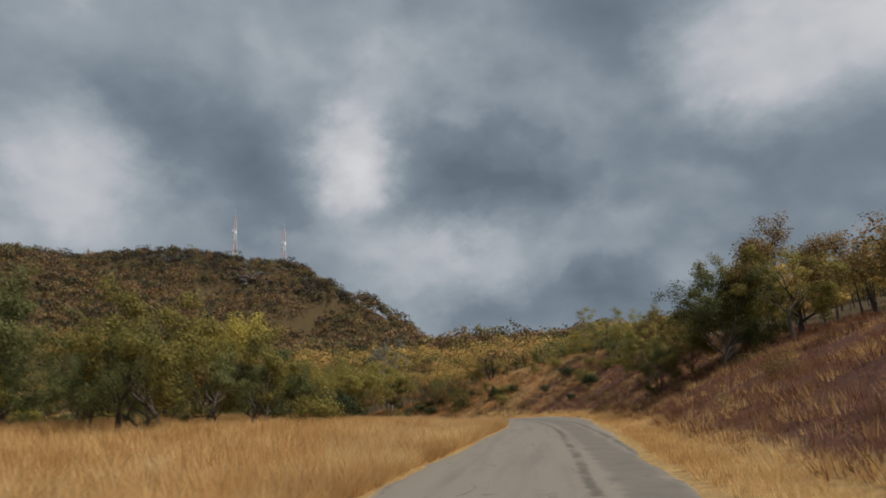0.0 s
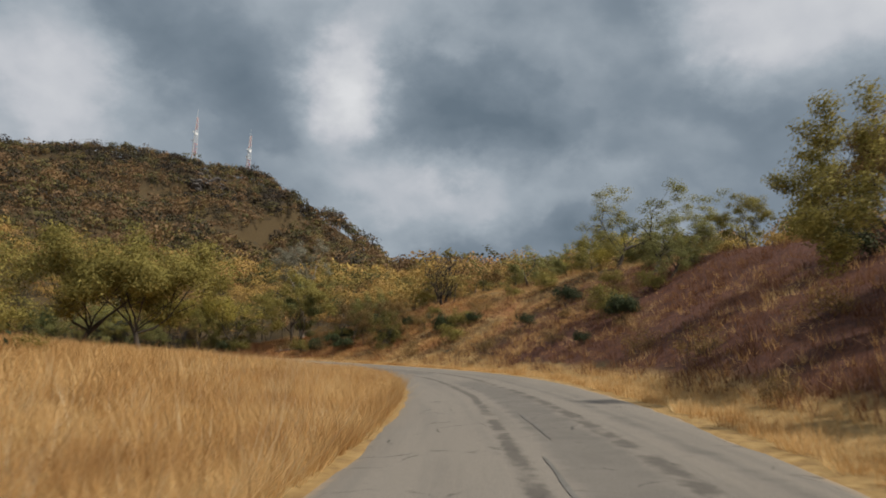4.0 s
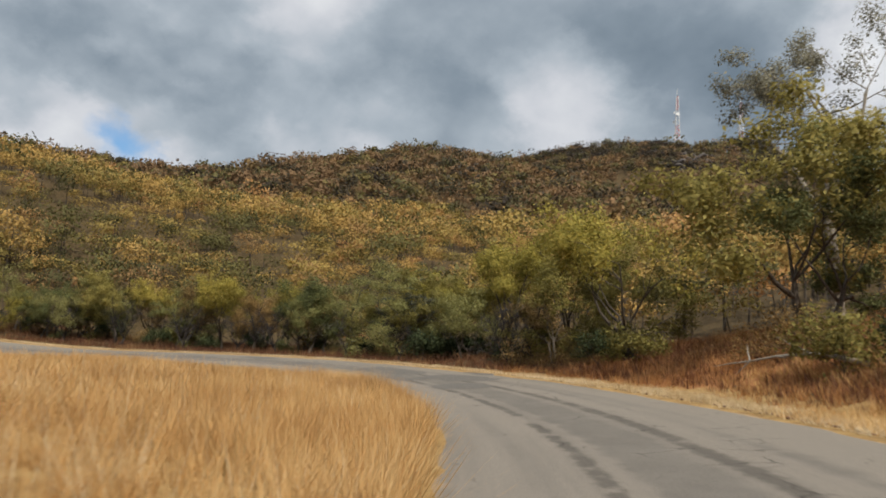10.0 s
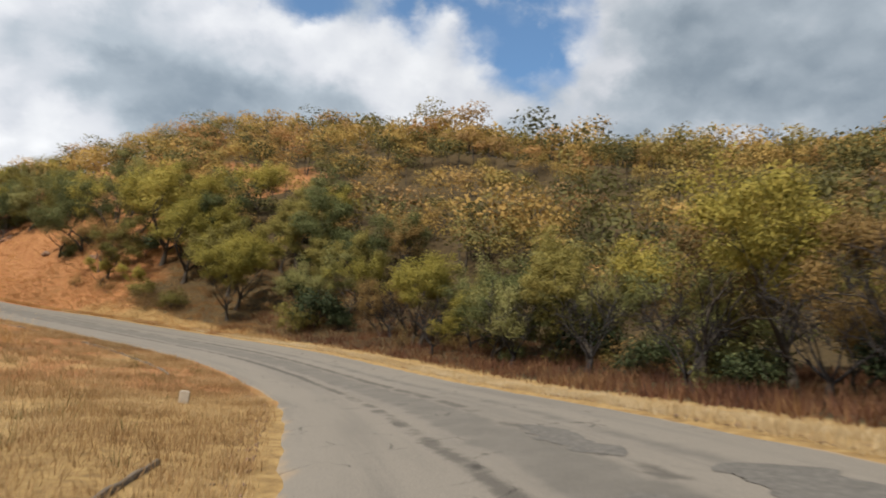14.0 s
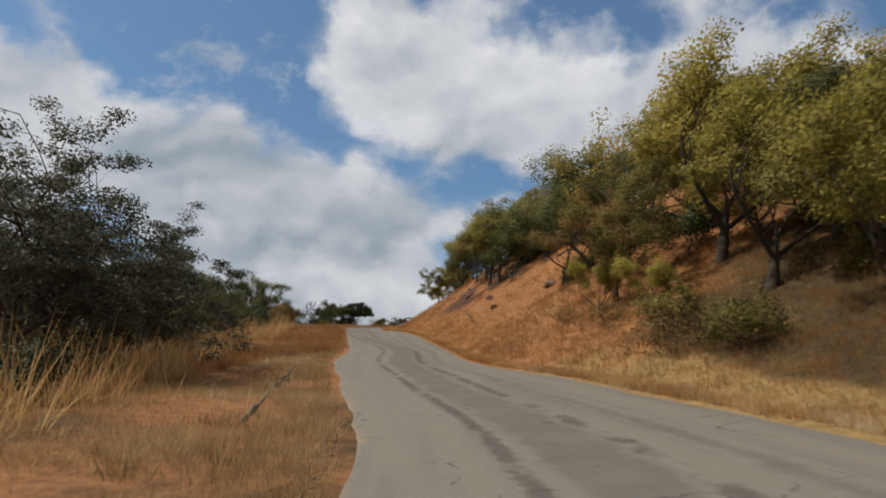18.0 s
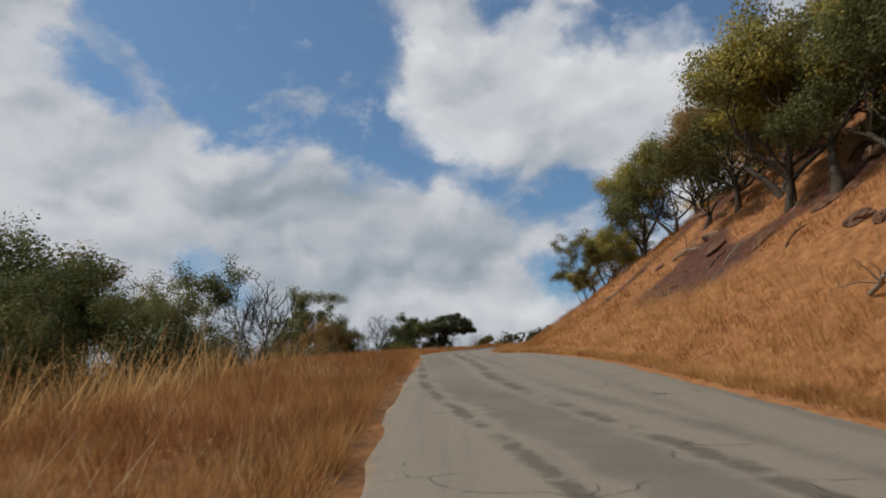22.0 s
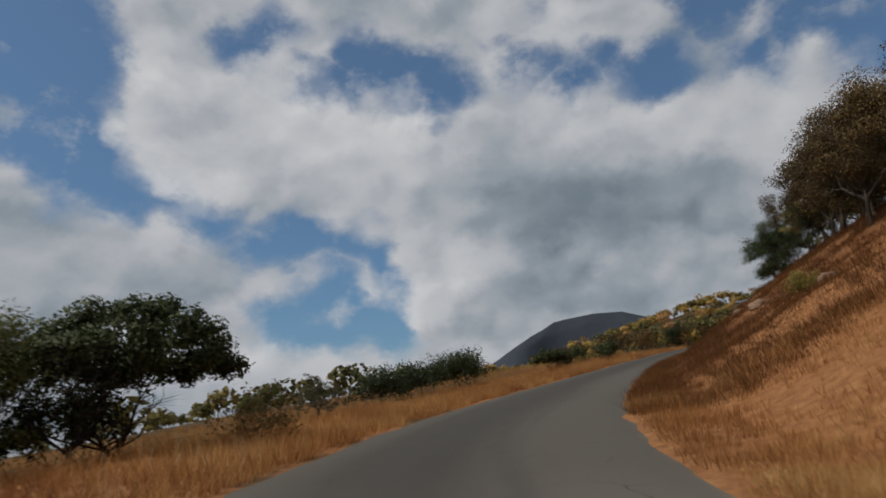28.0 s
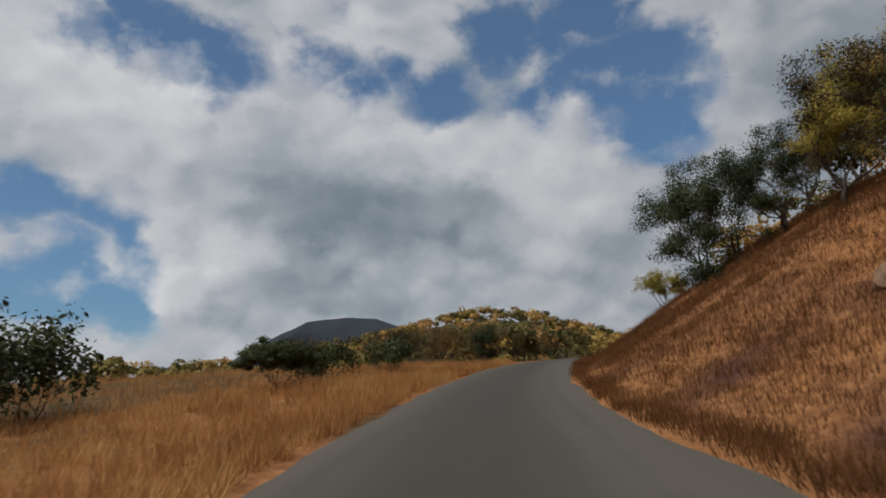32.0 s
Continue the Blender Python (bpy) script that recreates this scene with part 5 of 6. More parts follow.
def grass(name, label, mat, tufts, s_range, lat_fun, high, blades=7, width=0.014, seed=1, spread_=0.16, thin=None, scars=False):
    """Tufts of bent blades, each a tapered strip of two pieces."""
    rnd = np.random.RandomState(seed)
    s = rnd.uniform(s_range[0], s_range[1], tufts)
    u = rnd.uniform(0, 1, tufts)
    lat = lat_fun(s, u)
    xy = place_on(s, lat)
    x, y = xy
    if thin is not None:
        keep = (rumple(x, y, 7, seed + 50) + rnd.uniform(-0.5, 0.5, tufts)) > thin
        x, y, s, lat = x[keep], y[keep], s[keep], lat[keep]
    if scars:
        worn = (s > 249) & (s < 276) & (lat > 8.2) & (lat < 15) & (rumple(x, y, 6, 41) > -0.02) & (rnd.uniform(0, 1, len(x)) < 0.72)
        x, y, s, lat = x[~worn], y[~worn], s[~worn], lat[~worn]
    gs, gl, _, _ = nearest(x, y)
    keep = (gl < along(EDGE_L, gs) - 0.02) | (gl > along(EDGE_R, gs) + 0.02)
    x, y = x[keep], y[keep]
    z = land(x, y)[0]
    n = len(x)
    who = np.repeat(np.arange(n), blades)
    m = len(who)
    tall = rnd.uniform(0.55, 1.25, n) * (1 + 0.35 * rumple(x, y, 6, seed + 9))
    h = high * tall[who] * rnd.uniform(0.5, 1.2, m)
    a, r = rnd.uniform(0, 6.283, m), spread_ * np.sqrt(rnd.uniform(0, 1, m))
    base = np.stack([x[who] + r * np.cos(a), y[who] + r * np.sin(a), z[who] - 0.03], 1)
    lean_a = a + rnd.normal(0, 0.7, m)
    bend = h * rnd.uniform(0.1, 0.8, m) * np.where(rnd.uniform(0, 1, m) < 0.2, 2.0, 1.0)
    wv = np.stack([-np.sin(lean_a + rnd.normal(0, 0.8, m)), np.cos(lean_a), np.zeros(m)], 1) * (width * rnd.uniform(0.7, 1.5, m))[:, None]
    tip = base + np.stack([np.cos(lean_a) * bend, np.sin(lean_a) * bend, h], 1)
    v = np.stack([base - wv, base + wv, tip], 1).reshape(-1, 3)
    loops, counts = np.arange(3 * m), 3
    me = mesh_from(name, v, loops, counts, mat)
    return tagged(new(name, me), label, "grass", kind="stuff")


EL = lambda s: along(EDGE_L, s)
ER = lambda s: along(EDGE_R, s)
TALL = "tall dry golden grass beside the road"
grass("golden_grass", TALL, GOLD, 17500, (-5, 146), lambda s, u: EL(s) - 0.03 - 5.5 * u ** 1.7, 0.56, 15, 0.006, 1)
SEED = grass_material("seed_heads", [(0.42, 0.29, 0.15), (0.55, 0.42, 0.24), (0.66, 0.54, 0.35), (0.74, 0.64, 0.46)])
TAN_GRASS = grass_material("tan_grass", [(0.22, 0.125, 0.055), (0.34, 0.21, 0.095), (0.45, 0.305, 0.15), (0.56, 0.42, 0.235)])
WEED = grass_material("olive_weeds", [(0.09, 0.075, 0.028), (0.14, 0.115, 0.04), (0.19, 0.15, 0.055), (0.26, 0.19, 0.075)])
grass("seed_grass", "pale feathery seed stalks above the golden grass", SEED, 5200, (-5, 146), lambda s, u: EL(s) - 0.2 - 9 * u ** 1.3, 0.82, 6, 0.0045, 12, 0.14, 0.05)
grass("weed_clump", "olive-brown weeds among the golden grass", WEED, 1300, (-5, 146), lambda s, u: EL(s) - 0.4 - 10 * u, 0.5, 16, 0.008, 13, 0.2, 0.45)
grass("seed_grass", "pale seed stalks beside the climbing road", SEED, 1900, (210, 306), lambda s, u: EL(s) - 0.6 - 6 * u, 0.6, 6, 0.0045, 14, 0.14, 0.1)
grass("golden_grass", "dry golden grass filling the field", GOLD, 22000, (-10, 120), lambda s, u: EL(s) - 5 - 24 * u, 0.7, 10, 0.014, 2, 0.3)
grass("golden_grass", "dry golden grass inside the bend", GOLD, 6000, (120, 158), lambda s, u: EL(s) - 5 - 14 * u, 0.5, 10, 0.014, 3, 0.3)
grass("straw_grass", "short trampled straw-coloured grass inside the bend", TAN_GRASS, 13500, (142, 238), lambda s, u: EL(s) - 0.05 - 4.5 * u ** 1.3, 0.2, 13, 0.006, 33, 0.22, -0.35)
grass("straw_grass", "thin dry grass on the slope inside the bend", TAN_GRASS, 9000, (150, 226), lambda s, u: EL(s) - 4.2 - 13 * u, 0.3, 11, 0.010, 34, 0.3, -0.2)
grass("weed_clump", "brown-stalked weeds in the short grass", WEED, 420, (150, 224), lambda s, u: EL(s) - 0.8 - 9 * u, 0.42, 16, 0.006, 35, 0.2, 0.2)
grass("golden_grass", "short straw-coloured grass along the verge", GOLD, 7000, (-5, 128), lambda s, u: ER(s) + 0.15 + 2.3 * u, 0.3, 12, 0.007, 4)
grass("straw_grass", "short bleached grass along the outer verge of the bend", SEED, 6000, (118, 222), lambda s, u: ER(s) + 0.08 + 1.5 * u, 0.18, 13, 0.006, 36)
grass("straw_grass", "pale dry grass on the sunlit slope", GOLD, 7000, (90, 132), lambda s, u: ER(s) + 2.5 + 20 * u, 0.45, 11, 0.012, 5, 0.3, -0.1)
grass("scorched_grass", "scorched dark red-brown grass on the bank", SCORCHED, 20000, (-10, 132), lambda s, u: ER(s) + 2.0 + 15 * u, 0.4, 11, 0.011, 6, 0.3, -0.2)
grass("rust_grass", "rust-red grass on the bank in the bend", RUST, 5000, (112, 146), lambda s, u: ER(s) + 1.5 + 13 * u, 0.45, 11, 0.010, 27, 0.3, -0.3)
grass("straw_grass", "pale tufts on the scorched bank", GOLD, 3600, (-5, 95), lambda s, u: ER(s) + 2.2 + 10 * u, 0.42, 12, 0.009, 28, 0.3, 0.1)
grass("rust_grass", "rust-coloured grass covering the cut bank", RUST, 23000, (203, 314), lambda s, u: ER(s) + 0.06 + 15 * u ** 1.2, 0.25, 15, 0.0065, 7, 0.30, -0.45, True)
grass("rust_grass", "rust-red grass on the last cut bank, darkened for cloud shade", RUST_SHADED, 21000, (310, 372), lambda s, u: ER(s) + 0.06 + 15 * u ** 1.2, 0.27, 14, 0.0065, 17, 0.34)
grass("rust_grass", "tall rust-coloured grass beside the road", RUST_TALL_DARK, 10500, (214, 296), lambda s, u: EL(s) - 0.1 - np.interp(s, [214, 224, 240], [4.2, 3.6, 0.0]) - 7.5 * u ** 1.3, 0.46, 13, 0.007, 8, 0.2)
grass("rust_grass", "rust-brown grass beside the road", RUST, 7500, (289, 372), lambda s, u: EL(s) - 0.04 - 8 * u ** 1.6, 0.45, 12, 0.009, 18, 0.2)
grass("rust_grass", "rust-brown grass on the low ground below the road", RUST, 7000, (294, 392), lambda s, u: EL(s) - 7 - 26 * u, 0.5, 9, 0.012, 29, 0.35)
grass("straw_grass", "thin tan grass on the foot of the cut bank", TAN_GRASS, 5000, (198, 236), lambda s, u: ER(s) + 1.0 + 10 * u, 0.28, 13, 0.008, 37, 0.3, -0.4)
grass("straw_grass", "short pale grass at the road's edge", GOLD, 4500, (205, 300), lambda s, u: ER(s) + 0.1 + 0.9 * u, 0.22, 12, 0.006, 9)
grass("straw_grass", "pale gold grass on the foot of the cut bank", GOLD, 5200, (234, 300), lambda s, u: ER(s) + 0.4 + 3.4 * u ** 1.3, 0.26, 13, 0.006, 38, 0.26, -0.3)
grass("dry_stalk", "tall thin dry stalks under the trees", GOLD, 1200, (200, 262), lambda s, u: EL(s) - 4.5 - 6 * u, 1.5, 5, 0.010, 10)
grass("scrub_grass", "dry brown undergrowth below the trees", SCORCHED, 7000, (124, 206), lambda s, u: ER(s) + 2.5 + 12 * u, 0.5, 9, 0.016, 11, 0.35)


# ---- far mountain ----
def build_mountain():
    ridge = [(-1500, -1150, 60), (-1680, -892, 205), (-1714, -832, 245), (-1947, -815, 322), (-2010, -665, 322), (-2060, -560, 285), (-2150, -300, 240), (-2300, 0, 200)]
    line = catmull(ridge, 60)
    rows_ = []
    for k, f in enumerate((0.0, 0.35, 0.65, 0.88, 1.0, 0.8, 0.2)):
        shift = (1 - f) * (420 if k < 5 else -420)
        jag = 9 * rumple(line[:, 0] + 40 * k, line[:, 1], 130, 60 + k)
        rows_.append(np.stack([line[:, 0] + shift * 0.9, line[:, 1] + shift * 0.35, line[:, 2] * f + (jag if 0 < k < 6 else 0) - 25 * (1 - f)], 1))
    v = np.concatenate(rows_)
    n = len(line)
    i = (np.arange(len(rows_) - 1)[:, None] * n + np.arange(n - 1)[None, :]).ravel()
    # woods tinted blue in the base colour to stand for distance haze
    me = mesh_from("mountain", v, np.stack([i, i + 1, i + n + 1, i + n], 1), 4, plain("haze_blue_woods", (0.032, 0.04, 0.055), 0.25, 0.95, 0.01), True)
    tagged(new("mountain", me), "dark wooded mountain far beyond the road, tinted blue-grey for haze", "mountain", kind="structure")


build_mountain()


# ---- masts on the hill ----
MAST_PAINT = plain("mast_paint", (0.62, 0.62, 0.62), 0.12, 0.5, 0.4)
MAST_RED = plain("mast_red", (0.45, 0.12, 0.09), 0.15, 0.5, 0.4)
DISH = plain("dish_white", (0.75, 0.75, 0.74), 0.08, 0.45, 2.0)


def mast(x, y, height, label):
    ob = tagged(new("radio_mast"), label, "radio mast", "masts on the hill")
    w0, w1 = height * 0.055, height * 0.018
    legs = [(math.cos(a), math.sin(a)) for a in (0.5, 2.594, 4.689)]
    levels = 12
    wide = lambda f: w0 + (w1 - w0) * f
    for cx, cy in legs:
        wd = Wood(5)
        wd.limb([(cx * wide(f), cy * wide(f), f * height * 0.86) for f in np.linspace(0, 1, 6)], [0.22] * 6)
        part_of("leg", wd.mesh("leg", MAST_PAINT), ob)
    for band in range(4):
        wd = Wood(4)
        for q in range(levels // 4):
            f0, f1 = (band * 3 + q) / levels, (band * 3 + q + 1) / levels
            for (ax, ay), (bx, by) in zip(legs, legs[1:] + legs[:1]):
                wd.limb([(ax * wide(f0), ay * wide(f0), f0 * height * 0.86), (bx * wide(f1), by * wide(f1), f1 * height * 0.86)], [0.14, 0.14])
                wd.limb([(ax * wide(f1), ay * wide(f1), f1 * height * 0.86), (bx * wide(f1), by * wide(f1), f1 * height * 0.86)], [0.12, 0.12])
        part_of("bracing", wd.mesh("bracing", MAST_RED if band % 2 else MAST_PAINT), ob)
    wd = Wood(5)
    wd.limb([(0, 0, height * 0.84), (0, 0, height)], [0.16, 0.07])
    part_of("aerial", wd.mesh("aerial", MAST_PAINT), ob)
    for f, a in ((0.55, 4.2), (0.68, 5.4), (0.72, 3.6)):
        bm = bmesh.new()
        bmesh.ops.create_cone(bm, cap_ends=True, segments=14, radius1=1.1, radius2=0.35, depth=0.8,
                              matrix=Matrix.Translation((math.cos(a) * wide(f) * 1.3, math.sin(a) * wide(f) * 1.3, f * height * 0.86)) @ Euler((0, radians(-90), a)).to_matrix().to_4x4())
        part("dish", bm, DISH, ob, "white drum dish")
    ob.location = (x, y, ground_at(x, y) - 1)
    return ob


mast(-190.0, 572.0, 50.0, "tall white and red lattice radio mast on the hilltop")
mast(-147.0, 573.0, 46.0, "white lattice radio mast standing on the hilltop")


# ---- things beside and on the road ----
ROCK_BROWN = plain("brown_rock", (0.20, 0.125, 0.085), 0.45, 0.93, 2.0)
EARTH = plain("eroded_earth", (0.125, 0.068, 0.043), 0.5, 0.95, 2.5)
CONCRETE = plain("weathered_concrete", (0.15, 0.115, 0.085), 0.3, 0.9, 5.0)
ROCK = plain("pale_rock", (0.23, 0.155, 0.12), 0.4, 0.9, 2.2)
ROCK_GREY = plain("grey_rock", (0.12, 0.105, 0.095), 0.45, 0.92, 0.35)
PAINT = plain("worn_white_paint", (0.135, 0.125, 0.11), 0.3, 0.8, 6.0)
TAR = plain("tar_patch", (0.125, 0.114, 0.10), 0.3, 0.8, 9.0)


def stone_mesh(name, size, seed, mat, cuts=2):
    """A boulder: a round body pushed in and out, flattened below."""
    rnd = random.Random(seed)
    bm = bmesh.new()
    bmesh.ops.create_icosphere(bm, subdivisions=cuts, radius=1.0)
    shift = Vector((rnd.uniform(0, 90), rnd.uniform(0, 90), rnd.uniform(0, 90)))
    for v in bm.verts:
        n = noise.noise(v.co * 1.1 + shift) * 0.45 + noise.noise(v.co * 2.7 + shift) * 0.18
        v.co = v.co * (1 + n)
        v.co.z = max(v.co.z, -0.35)
        v.co = Vector((v.co.x * size[0], v.co.y * size[1], v.co.z * size[2]))
    me = bpy.data.meshes.new(name)
    bm.to_mesh(me)
    bm.free()
    me.materials.append(mat)
    return me


def put(ob, s, lat, dz=0.0, turn=0.0):
    x, y = (float(v) for v in place_on(s, lat))
    ob.matrix_world = pose(x, y, ground_at(x, y) + dz, 0, 0, turn)
    return ob


tagged(put(new("boulder", stone_mesh("boulder", (0.62, 0.34, 0.27), 15, ROCK, 4)), 298.6, 6.3, -0.05, 130), "pale pinkish boulder in the grass on the inside of the bend", "rock")
for k, (s, lat, size) in enumerate([(246, 9.5, 0.5), (253, 13, 0.6), (260, 11, 0.5), (265, 13, 0.5), (272, 12.5, 0.6), (332, 9, 0.7), (340, 8, 0.8), (240, 12, 0.8), (321, 11, 0.7), (98, 16, 0.5), (232, 13, 0.7)]):
    tagged(put(new("rock", stone_mesh("rock", (size * 0.8, size * 0.6, size * 0.5), 20 + k, ROCK_BROWN, 3)), s, lat, -0.12 * size, k * 47), "brown rock sticking out of the cut bank", "rock", "rocks in the bank")
CLIFF = random.Random(8)
for k in range(40):
    f = CLIFF.uniform(0, 0.55)
    x, y = -150 + 84 * f + CLIFF.uniform(-26, -6), 530 - 95 * f + CLIFF.uniform(-34, -14)
    w = CLIFF.uniform(2.5, 6)
    ob = new("cliff_rock", stone_mesh("cliff_rock", (w, w * 0.7, w * 0.4), 60 + k, ROCK_GREY, 3))
    ob.matrix_world = pose(x, y, ground_at(x, y) + w * 0.05, 0, CLIFF.uniform(15, 40), CLIFF.uniform(0, 180))
    tagged(ob, "dark grey bare rock face near the hilltop", "rock", "rocks on the hill")

LEDGE = random.Random(12)
SLOPES = np.degrees(np.arctan(column(RIGHT_BANK, 2)))


def on_slope(ob, s, lat, dz, turn):
    """Lay a thing into the slope of the outer bank, turned from the road's direction."""
    x, y = (float(v) for v in place_on(s, lat))
    i = int(np.argmin(abs(REF_S - s)))
    way = math.degrees(math.atan2(TAN[i, 1], TAN[i, 0]))
    ob.matrix_world = pose(x, y, ground_at(x, y) + dz) @ Matrix.Rotation(radians(way), 4, "Z") @ Matrix.Rotation(radians(-float(SLOPES[i])), 4, "X") @ Matrix.Rotation(radians(turn), 4, "Z")
    return ob


k = 0
while k < 22:
    s, lat = LEDGE.uniform(249, 276), LEDGE.uniform(8.4, 14.5)
    px, py = place_on(s, lat)
    if float(rumple(np.array([px]), np.array([py]), 6, 41)[0]) < -0.12 + LEDGE.uniform(-0.15, 0.15):
        continue
    w = LEDGE.uniform(0.25, 0.6)
    ob = new("rock_ledge", stone_mesh("rock_ledge", (w, w * LEDGE.uniform(0.5, 0.9), w * 0.36), 90 + k, EARTH, 3))
    on_slope(ob, s, lat, -0.07, LEDGE.uniform(-40, 75))
    tagged(ob, "dark eroded earth and rock ledge in the cut bank", "rock", "ledges in the bank")
    k += 1
for k in range(16):
    rnd = np.random.RandomState(300 + k)
    wd = Wood(4)
    n = rnd.uniform(0.7, 1.6)
    p = np.array([(0, 0, -0.06), (0.3 * n, rnd.normal(0, 0.08), 0.07), (0.65 * n, rnd.normal(0, 0.15), 0.10), (n, rnd.normal(0, 0.25), 0.02)])
    wd.limb(p, [0.03, 0.026, 0.019, 0.008])
    for q in range(3):
        a = p[1 + q % 2]
        wd.limb([a, a + (0.25 * n, rnd.normal(0, 0.16), 0.05), a + (0.5 * n, rnd.normal(0, 0.3), 0.0)], [0.016, 0.011, 0.005])
    ob = new("root", wd.mesh("root", BARK_PALE if k % 3 else BARK_GREY))
    tagged(on_slope(ob, LEDGE.uniform(249, 274), LEDGE.uniform(8.2, 13.5), 0.0, LEDGE.uniform(210, 300)), "pale exposed root hanging down the eroded bank", "root", "roots in the bank")

# square marker stone in the grass inside the bend
marker = tagged(new("marker_post"), "square whitewashed concrete marker post in the grass", "marker post")
bm = bmesh.new()
bmesh.ops.create_cube(bm, size=1.0, matrix=Matrix.Diagonal((0.27, 0.22, 0.86, 1)))
bmesh.ops.bevel(bm, geom=bm.edges[:], offset=0.025, segments=2, affect="EDGES")
part("post", bm, plain("whitewash", (0.42, 0.36, 0.29), 0.2, 0.85, 7.0), marker)
bm = bmesh.new()
bmesh.ops.create_cube(bm, size=1.0, matrix=Matrix.Translation((0, -0.102, 0.28)) @ Matrix.Diagonal((0.18, 0.006, 0.14, 1)))
part("plate", bm, plain("faded_plate", (0.42, 0.34, 0.27), 0.3, 0.8, 9.0), marker, "faded recessed number field without figures")
marker.matrix_world = pose(-58.5, 126.8, ground_at(-58.5, 126.8) - 0.1, 0, 3, 110)


def drain_edge(s0, s1, lat0, lat1):
    """A low concrete edge with a chipped top that follows the road."""
    n = int((s1 - s0) / 0.5)
    rnd = np.random.RandomState(int(s0))
    prof = [(-0.05, -0.15), (-0.04, 0.05), (-0.01, 0.075), (0.03, 0.06), (0.05, -0.15)]
    v = []
    for k in range(n + 1):
        f = k / n
        s, lat = s0 + (s1 - s0) * f, lat0 + (lat1 - lat0) * f
        x, y = place_on(s, lat)
        z = ground_at(float(x), float(y))
        i = int(np.argmin(abs(REF_S - s)))
        chip = rnd.uniform(-0.05, 0.03)
        for a, b in prof:
            v.append((x + RIGHT[i, 0] * a, y + RIGHT[i, 1] * a, z + b + (chip if b > 0 else 0)))
    m = len(prof)
    f = [(k * m + j, k * m + j + 1, (k + 1) * m + j + 1, (k + 1) * m + j) for k in range(n) for j in range(m - 1)]
    me = mesh_from("drain_edge", v, np.array(f), 4, CONCRETE)
    tagged(new("drain_edge", me), "low weathered concrete drain edge half buried in grass", "drain edge", "drain edges")


for a in ((155.5, 165, -3.7, -2.9), (186, 201.5, -3.5, -3.1), (208, 227, -3.0, -2.6), (222, 234, -3.6, -4.6)):
    drain_edge(*a)


def fallen_branch(s, lat, turn, seed, size=1.0):
    rnd = np.random.RandomState(seed)
    wd = Wood(5)
    main = [(0, 0, 0.15), (0.7, 0.1, 0.3), (1.5, -0.05, 0.35), (2.4, 0.15, 0.25), (3.1, 0.3, 0.1)]
    wd.limb(np.array(main) * size, np.array([0.07, 0.06, 0.05, 0.035, 0.02]) * size)
    for q in range(9):
        p = np.array(main[rnd.randint(1, 5)]) * size
        d = rnd.normal(size=3) * (0.6, 0.6, 0.35) + (0.5, 0, 0.15)
        wd.limb([p, p + d * 0.45 * size, p + d * 0.85 * size + rnd.normal(0, 0.1, 3)], [0.028 * size, 0.018 * size, 0.008])
    ob = new("fallen_branch", wd.mesh("fallen_branch", BARK_PALE))
    tagged(put(ob, s, lat, 0.0, turn), "pale dead branch lying on the bank", "branch")


fallen_branch(130.5, 10.5, 150, 3, 1.2)
fallen_branch(247, 8.0, 40, 5, 0.8)
fallen_branch(262, 10.0, 70, 7, 0.8)


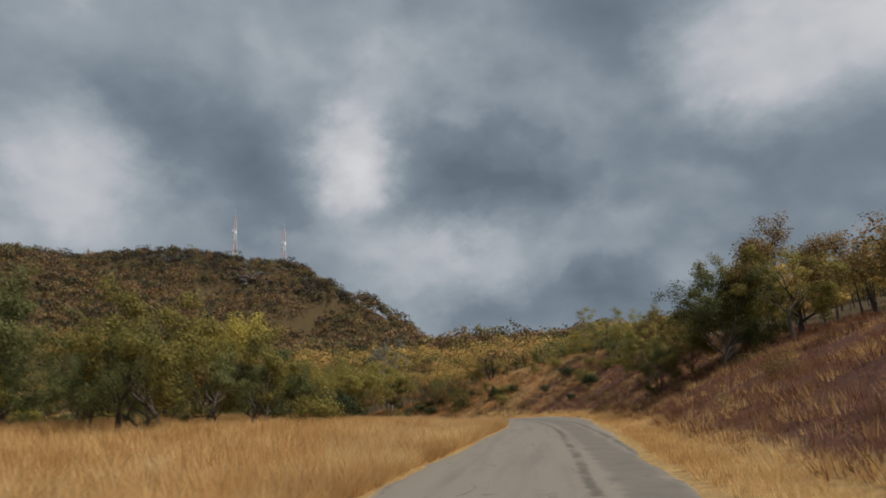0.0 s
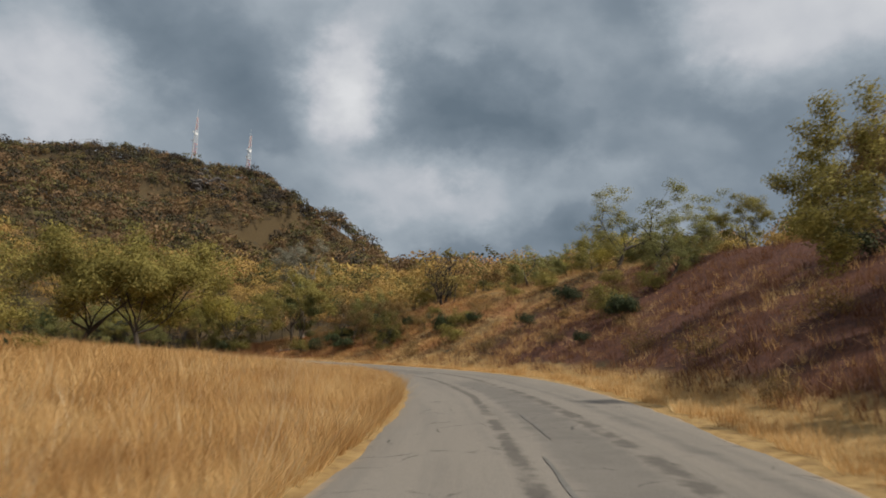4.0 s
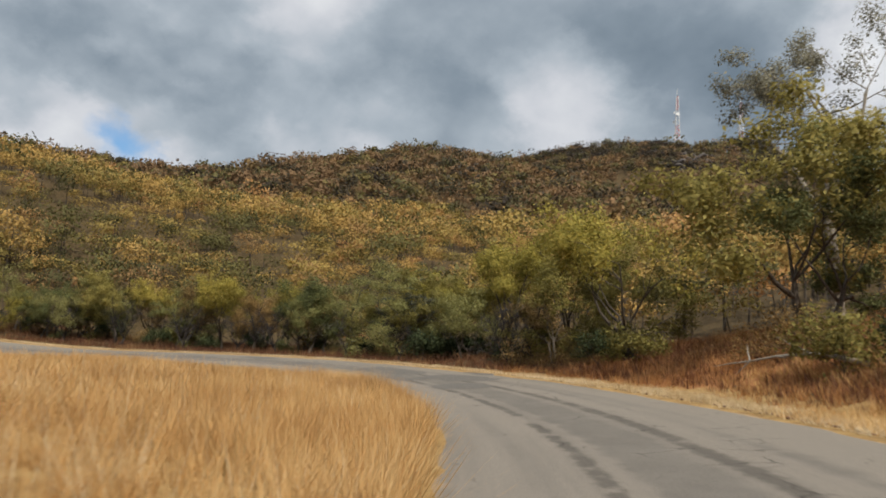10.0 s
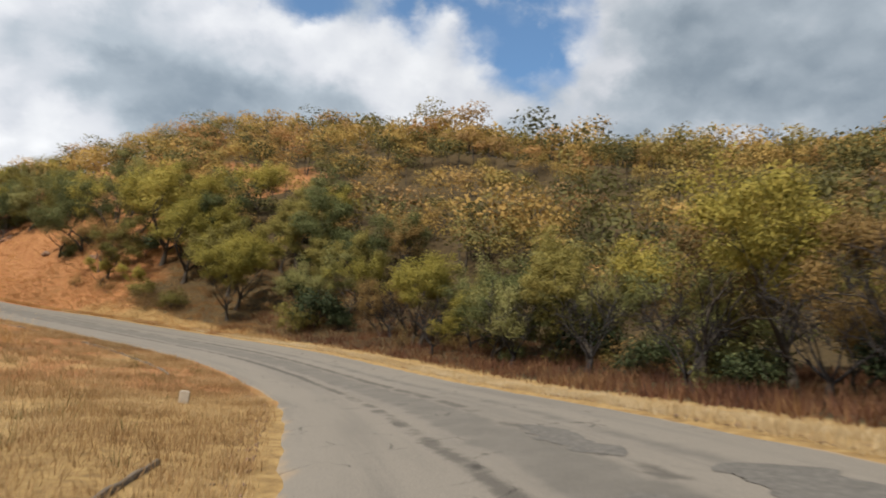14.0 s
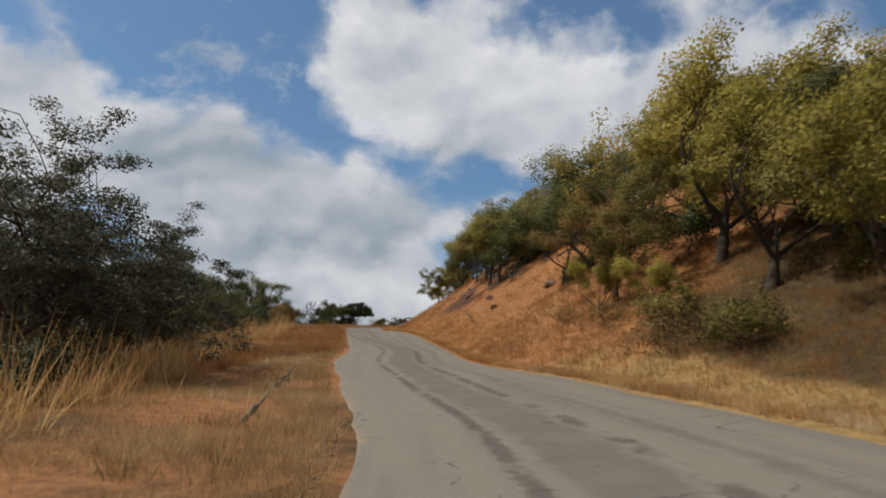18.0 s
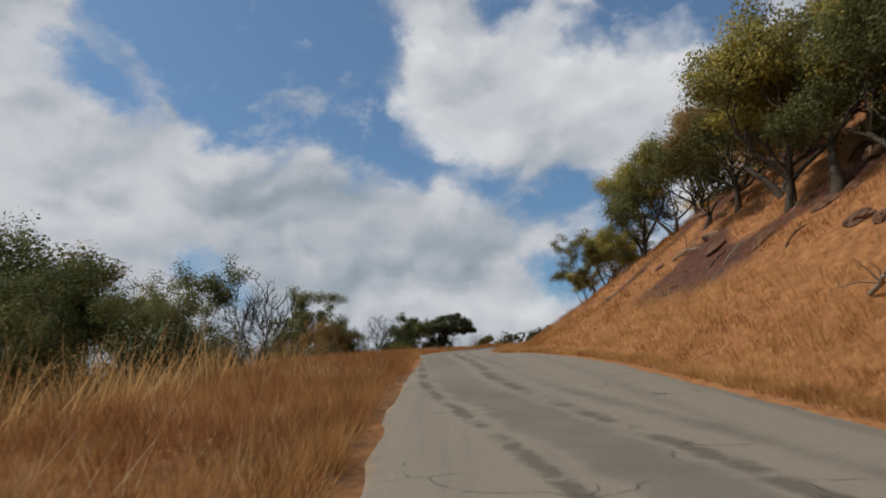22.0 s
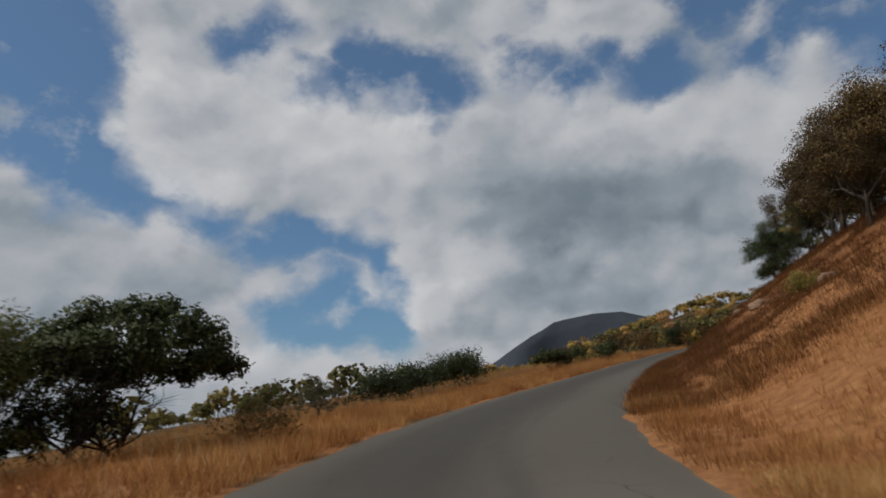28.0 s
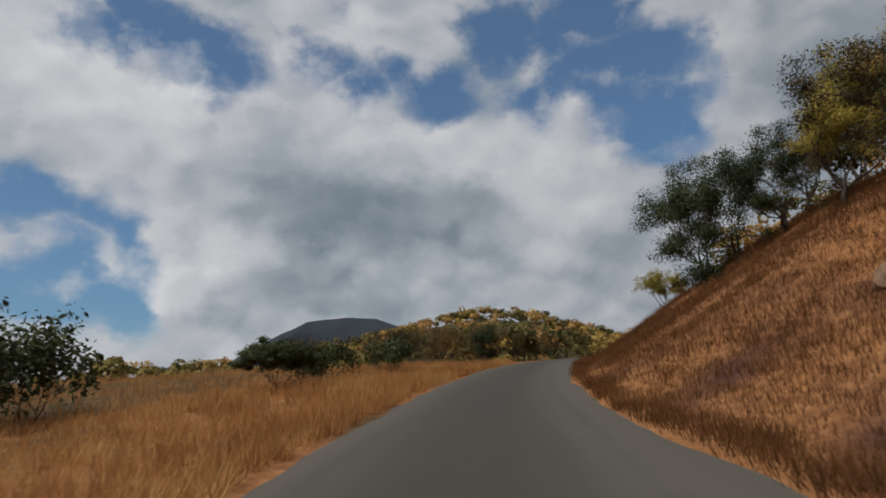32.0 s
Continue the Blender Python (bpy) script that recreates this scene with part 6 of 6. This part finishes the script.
def strip(name, s0, s1, lat0, lat1, mat, lift, wob=0.05, seed=0):
    """A thin skin on the road between two offsets, with uneven edges."""
    rnd = np.random.RandomState(seed)
    n = max(8, int((s1 - s0) / 0.18))
    sway = lambda: np.convolve(rnd.uniform(-1, 1, n + 9), np.ones(5) / 5, "same")[4:n + 5] * wob * 2.2
    ss = np.linspace(s0, s1, n + 1)
    rows_ = []
    for k in range(5):
        f = k / 4
        lat = lat0 + (lat1 - lat0) * f + (sway() if k in (0, 4) else 0)
        taper = np.sqrt(np.clip(np.minimum(ss - s0, s1 - ss) / (0.5 if wob < 0.05 else 0.22 * (s1 - s0)), 0.02, 1))
        mid = (lat0 + lat1) / 2
        lat = mid + (lat - mid) * taper
        xy = place_on(ss, lat)
        el, er = along(EDGE_L, ss), along(EDGE_R, ss)
        c = (lat - el) / (er - el)
        z = road_z(ss, lat) + 0.05 * (1 - (2 * c - 1) ** 2) - 0.01 + 0.012 * rumple(xy[0], xy[1], 2.5, 31) + lift
        rows_.append(np.stack([xy[0], xy[1], z], 1))
    v = np.stack(rows_, 1).reshape(-1, 3)
    i = (np.arange(n)[:, None] * 5 + np.arange(4)[None, :]).ravel()
    me = mesh_from(name, v, np.stack([i, i + 1, i + 6, i + 5], 1), 4, mat, True)
    return part_of(name, me, ROAD_OB)


for q, (s0, s1, a, b) in enumerate([(154.2, 157.0, 1.3, 2.9), (145.6, 151, 1.8, 3.9), (140.6, 144.8, 2.3, 4.5), (142.6, 145.6, 0.5, 1.8), (143.4, 145.6, 5.0, 5.8), (137.5, 140.2, 0.9, 3.0), (159.5, 162.4, 3.0, 4.3), (163.2, 166.8, 2.5, 3.1), (158.4, 161.4, 1.7, 2.3)]):
    strip("tar_patch", s0, s1, a, b, TAR, 0.006, 0.3, q)
for q, s0 in enumerate(np.arange(34, 62, 6.0)):
    c = float(along(EDGE_L, s0) + along(EDGE_R, s0)) / 2
    strip("centre_mark", s0, s0 + 4.2, c - 0.03, c + 0.03, PAINT, 0.010, 0.012, 40 + q)


def gravel(name, label, n, fun, s_range, seed):
    rnd = np.random.RandomState(seed)
    s = rnd.uniform(s_range[0], s_range[1], n)
    lat = fun(s, rnd.uniform(0, 1, n))
    x, y = place_on(s, lat)
    z = land(x, y)[0]
    r = rnd.uniform(0.008, 0.03, n) * np.where(rnd.uniform(0, 1, n) < 0.05, 2.0, 1)
    base = np.array([(1, 0, 0), (-0.5, 0.87, 0), (-0.5, -0.87, 0), (0.1, 0.1, 0.8), (0, 0, -0.6)])
    v = base[None] * (1 + rnd.uniform(-0.3, 0.3, (n, 5, 3))) * r[:, None, None] + np.stack([x, y, z + 0.01], 1)[:, None]
    o = 5 * np.arange(n)[:, None]
    f = np.concatenate([o + t for t in ((0, 1, 3), (1, 2, 3), (2, 0, 3), (1, 0, 4), (2, 1, 4), (0, 2, 4))], 1).reshape(-1, 3)
    tagged(new(name, mesh_from(name, v.reshape(-1, 3), f, 3, ROCK_BROWN)), label, "gravel", kind="stuff")


gravel("edge_gravel", "loose pale gravel along the broken road edge", 5000, lambda s, u: EL(s) - 0.05 - 0.5 * u ** 2, (60, 300), 3)
gravel("edge_gravel", "loose pale gravel on the outer verge", 4000, lambda s, u: ER(s) + 0.05 + 0.8 * u ** 2, (90, 300), 4)
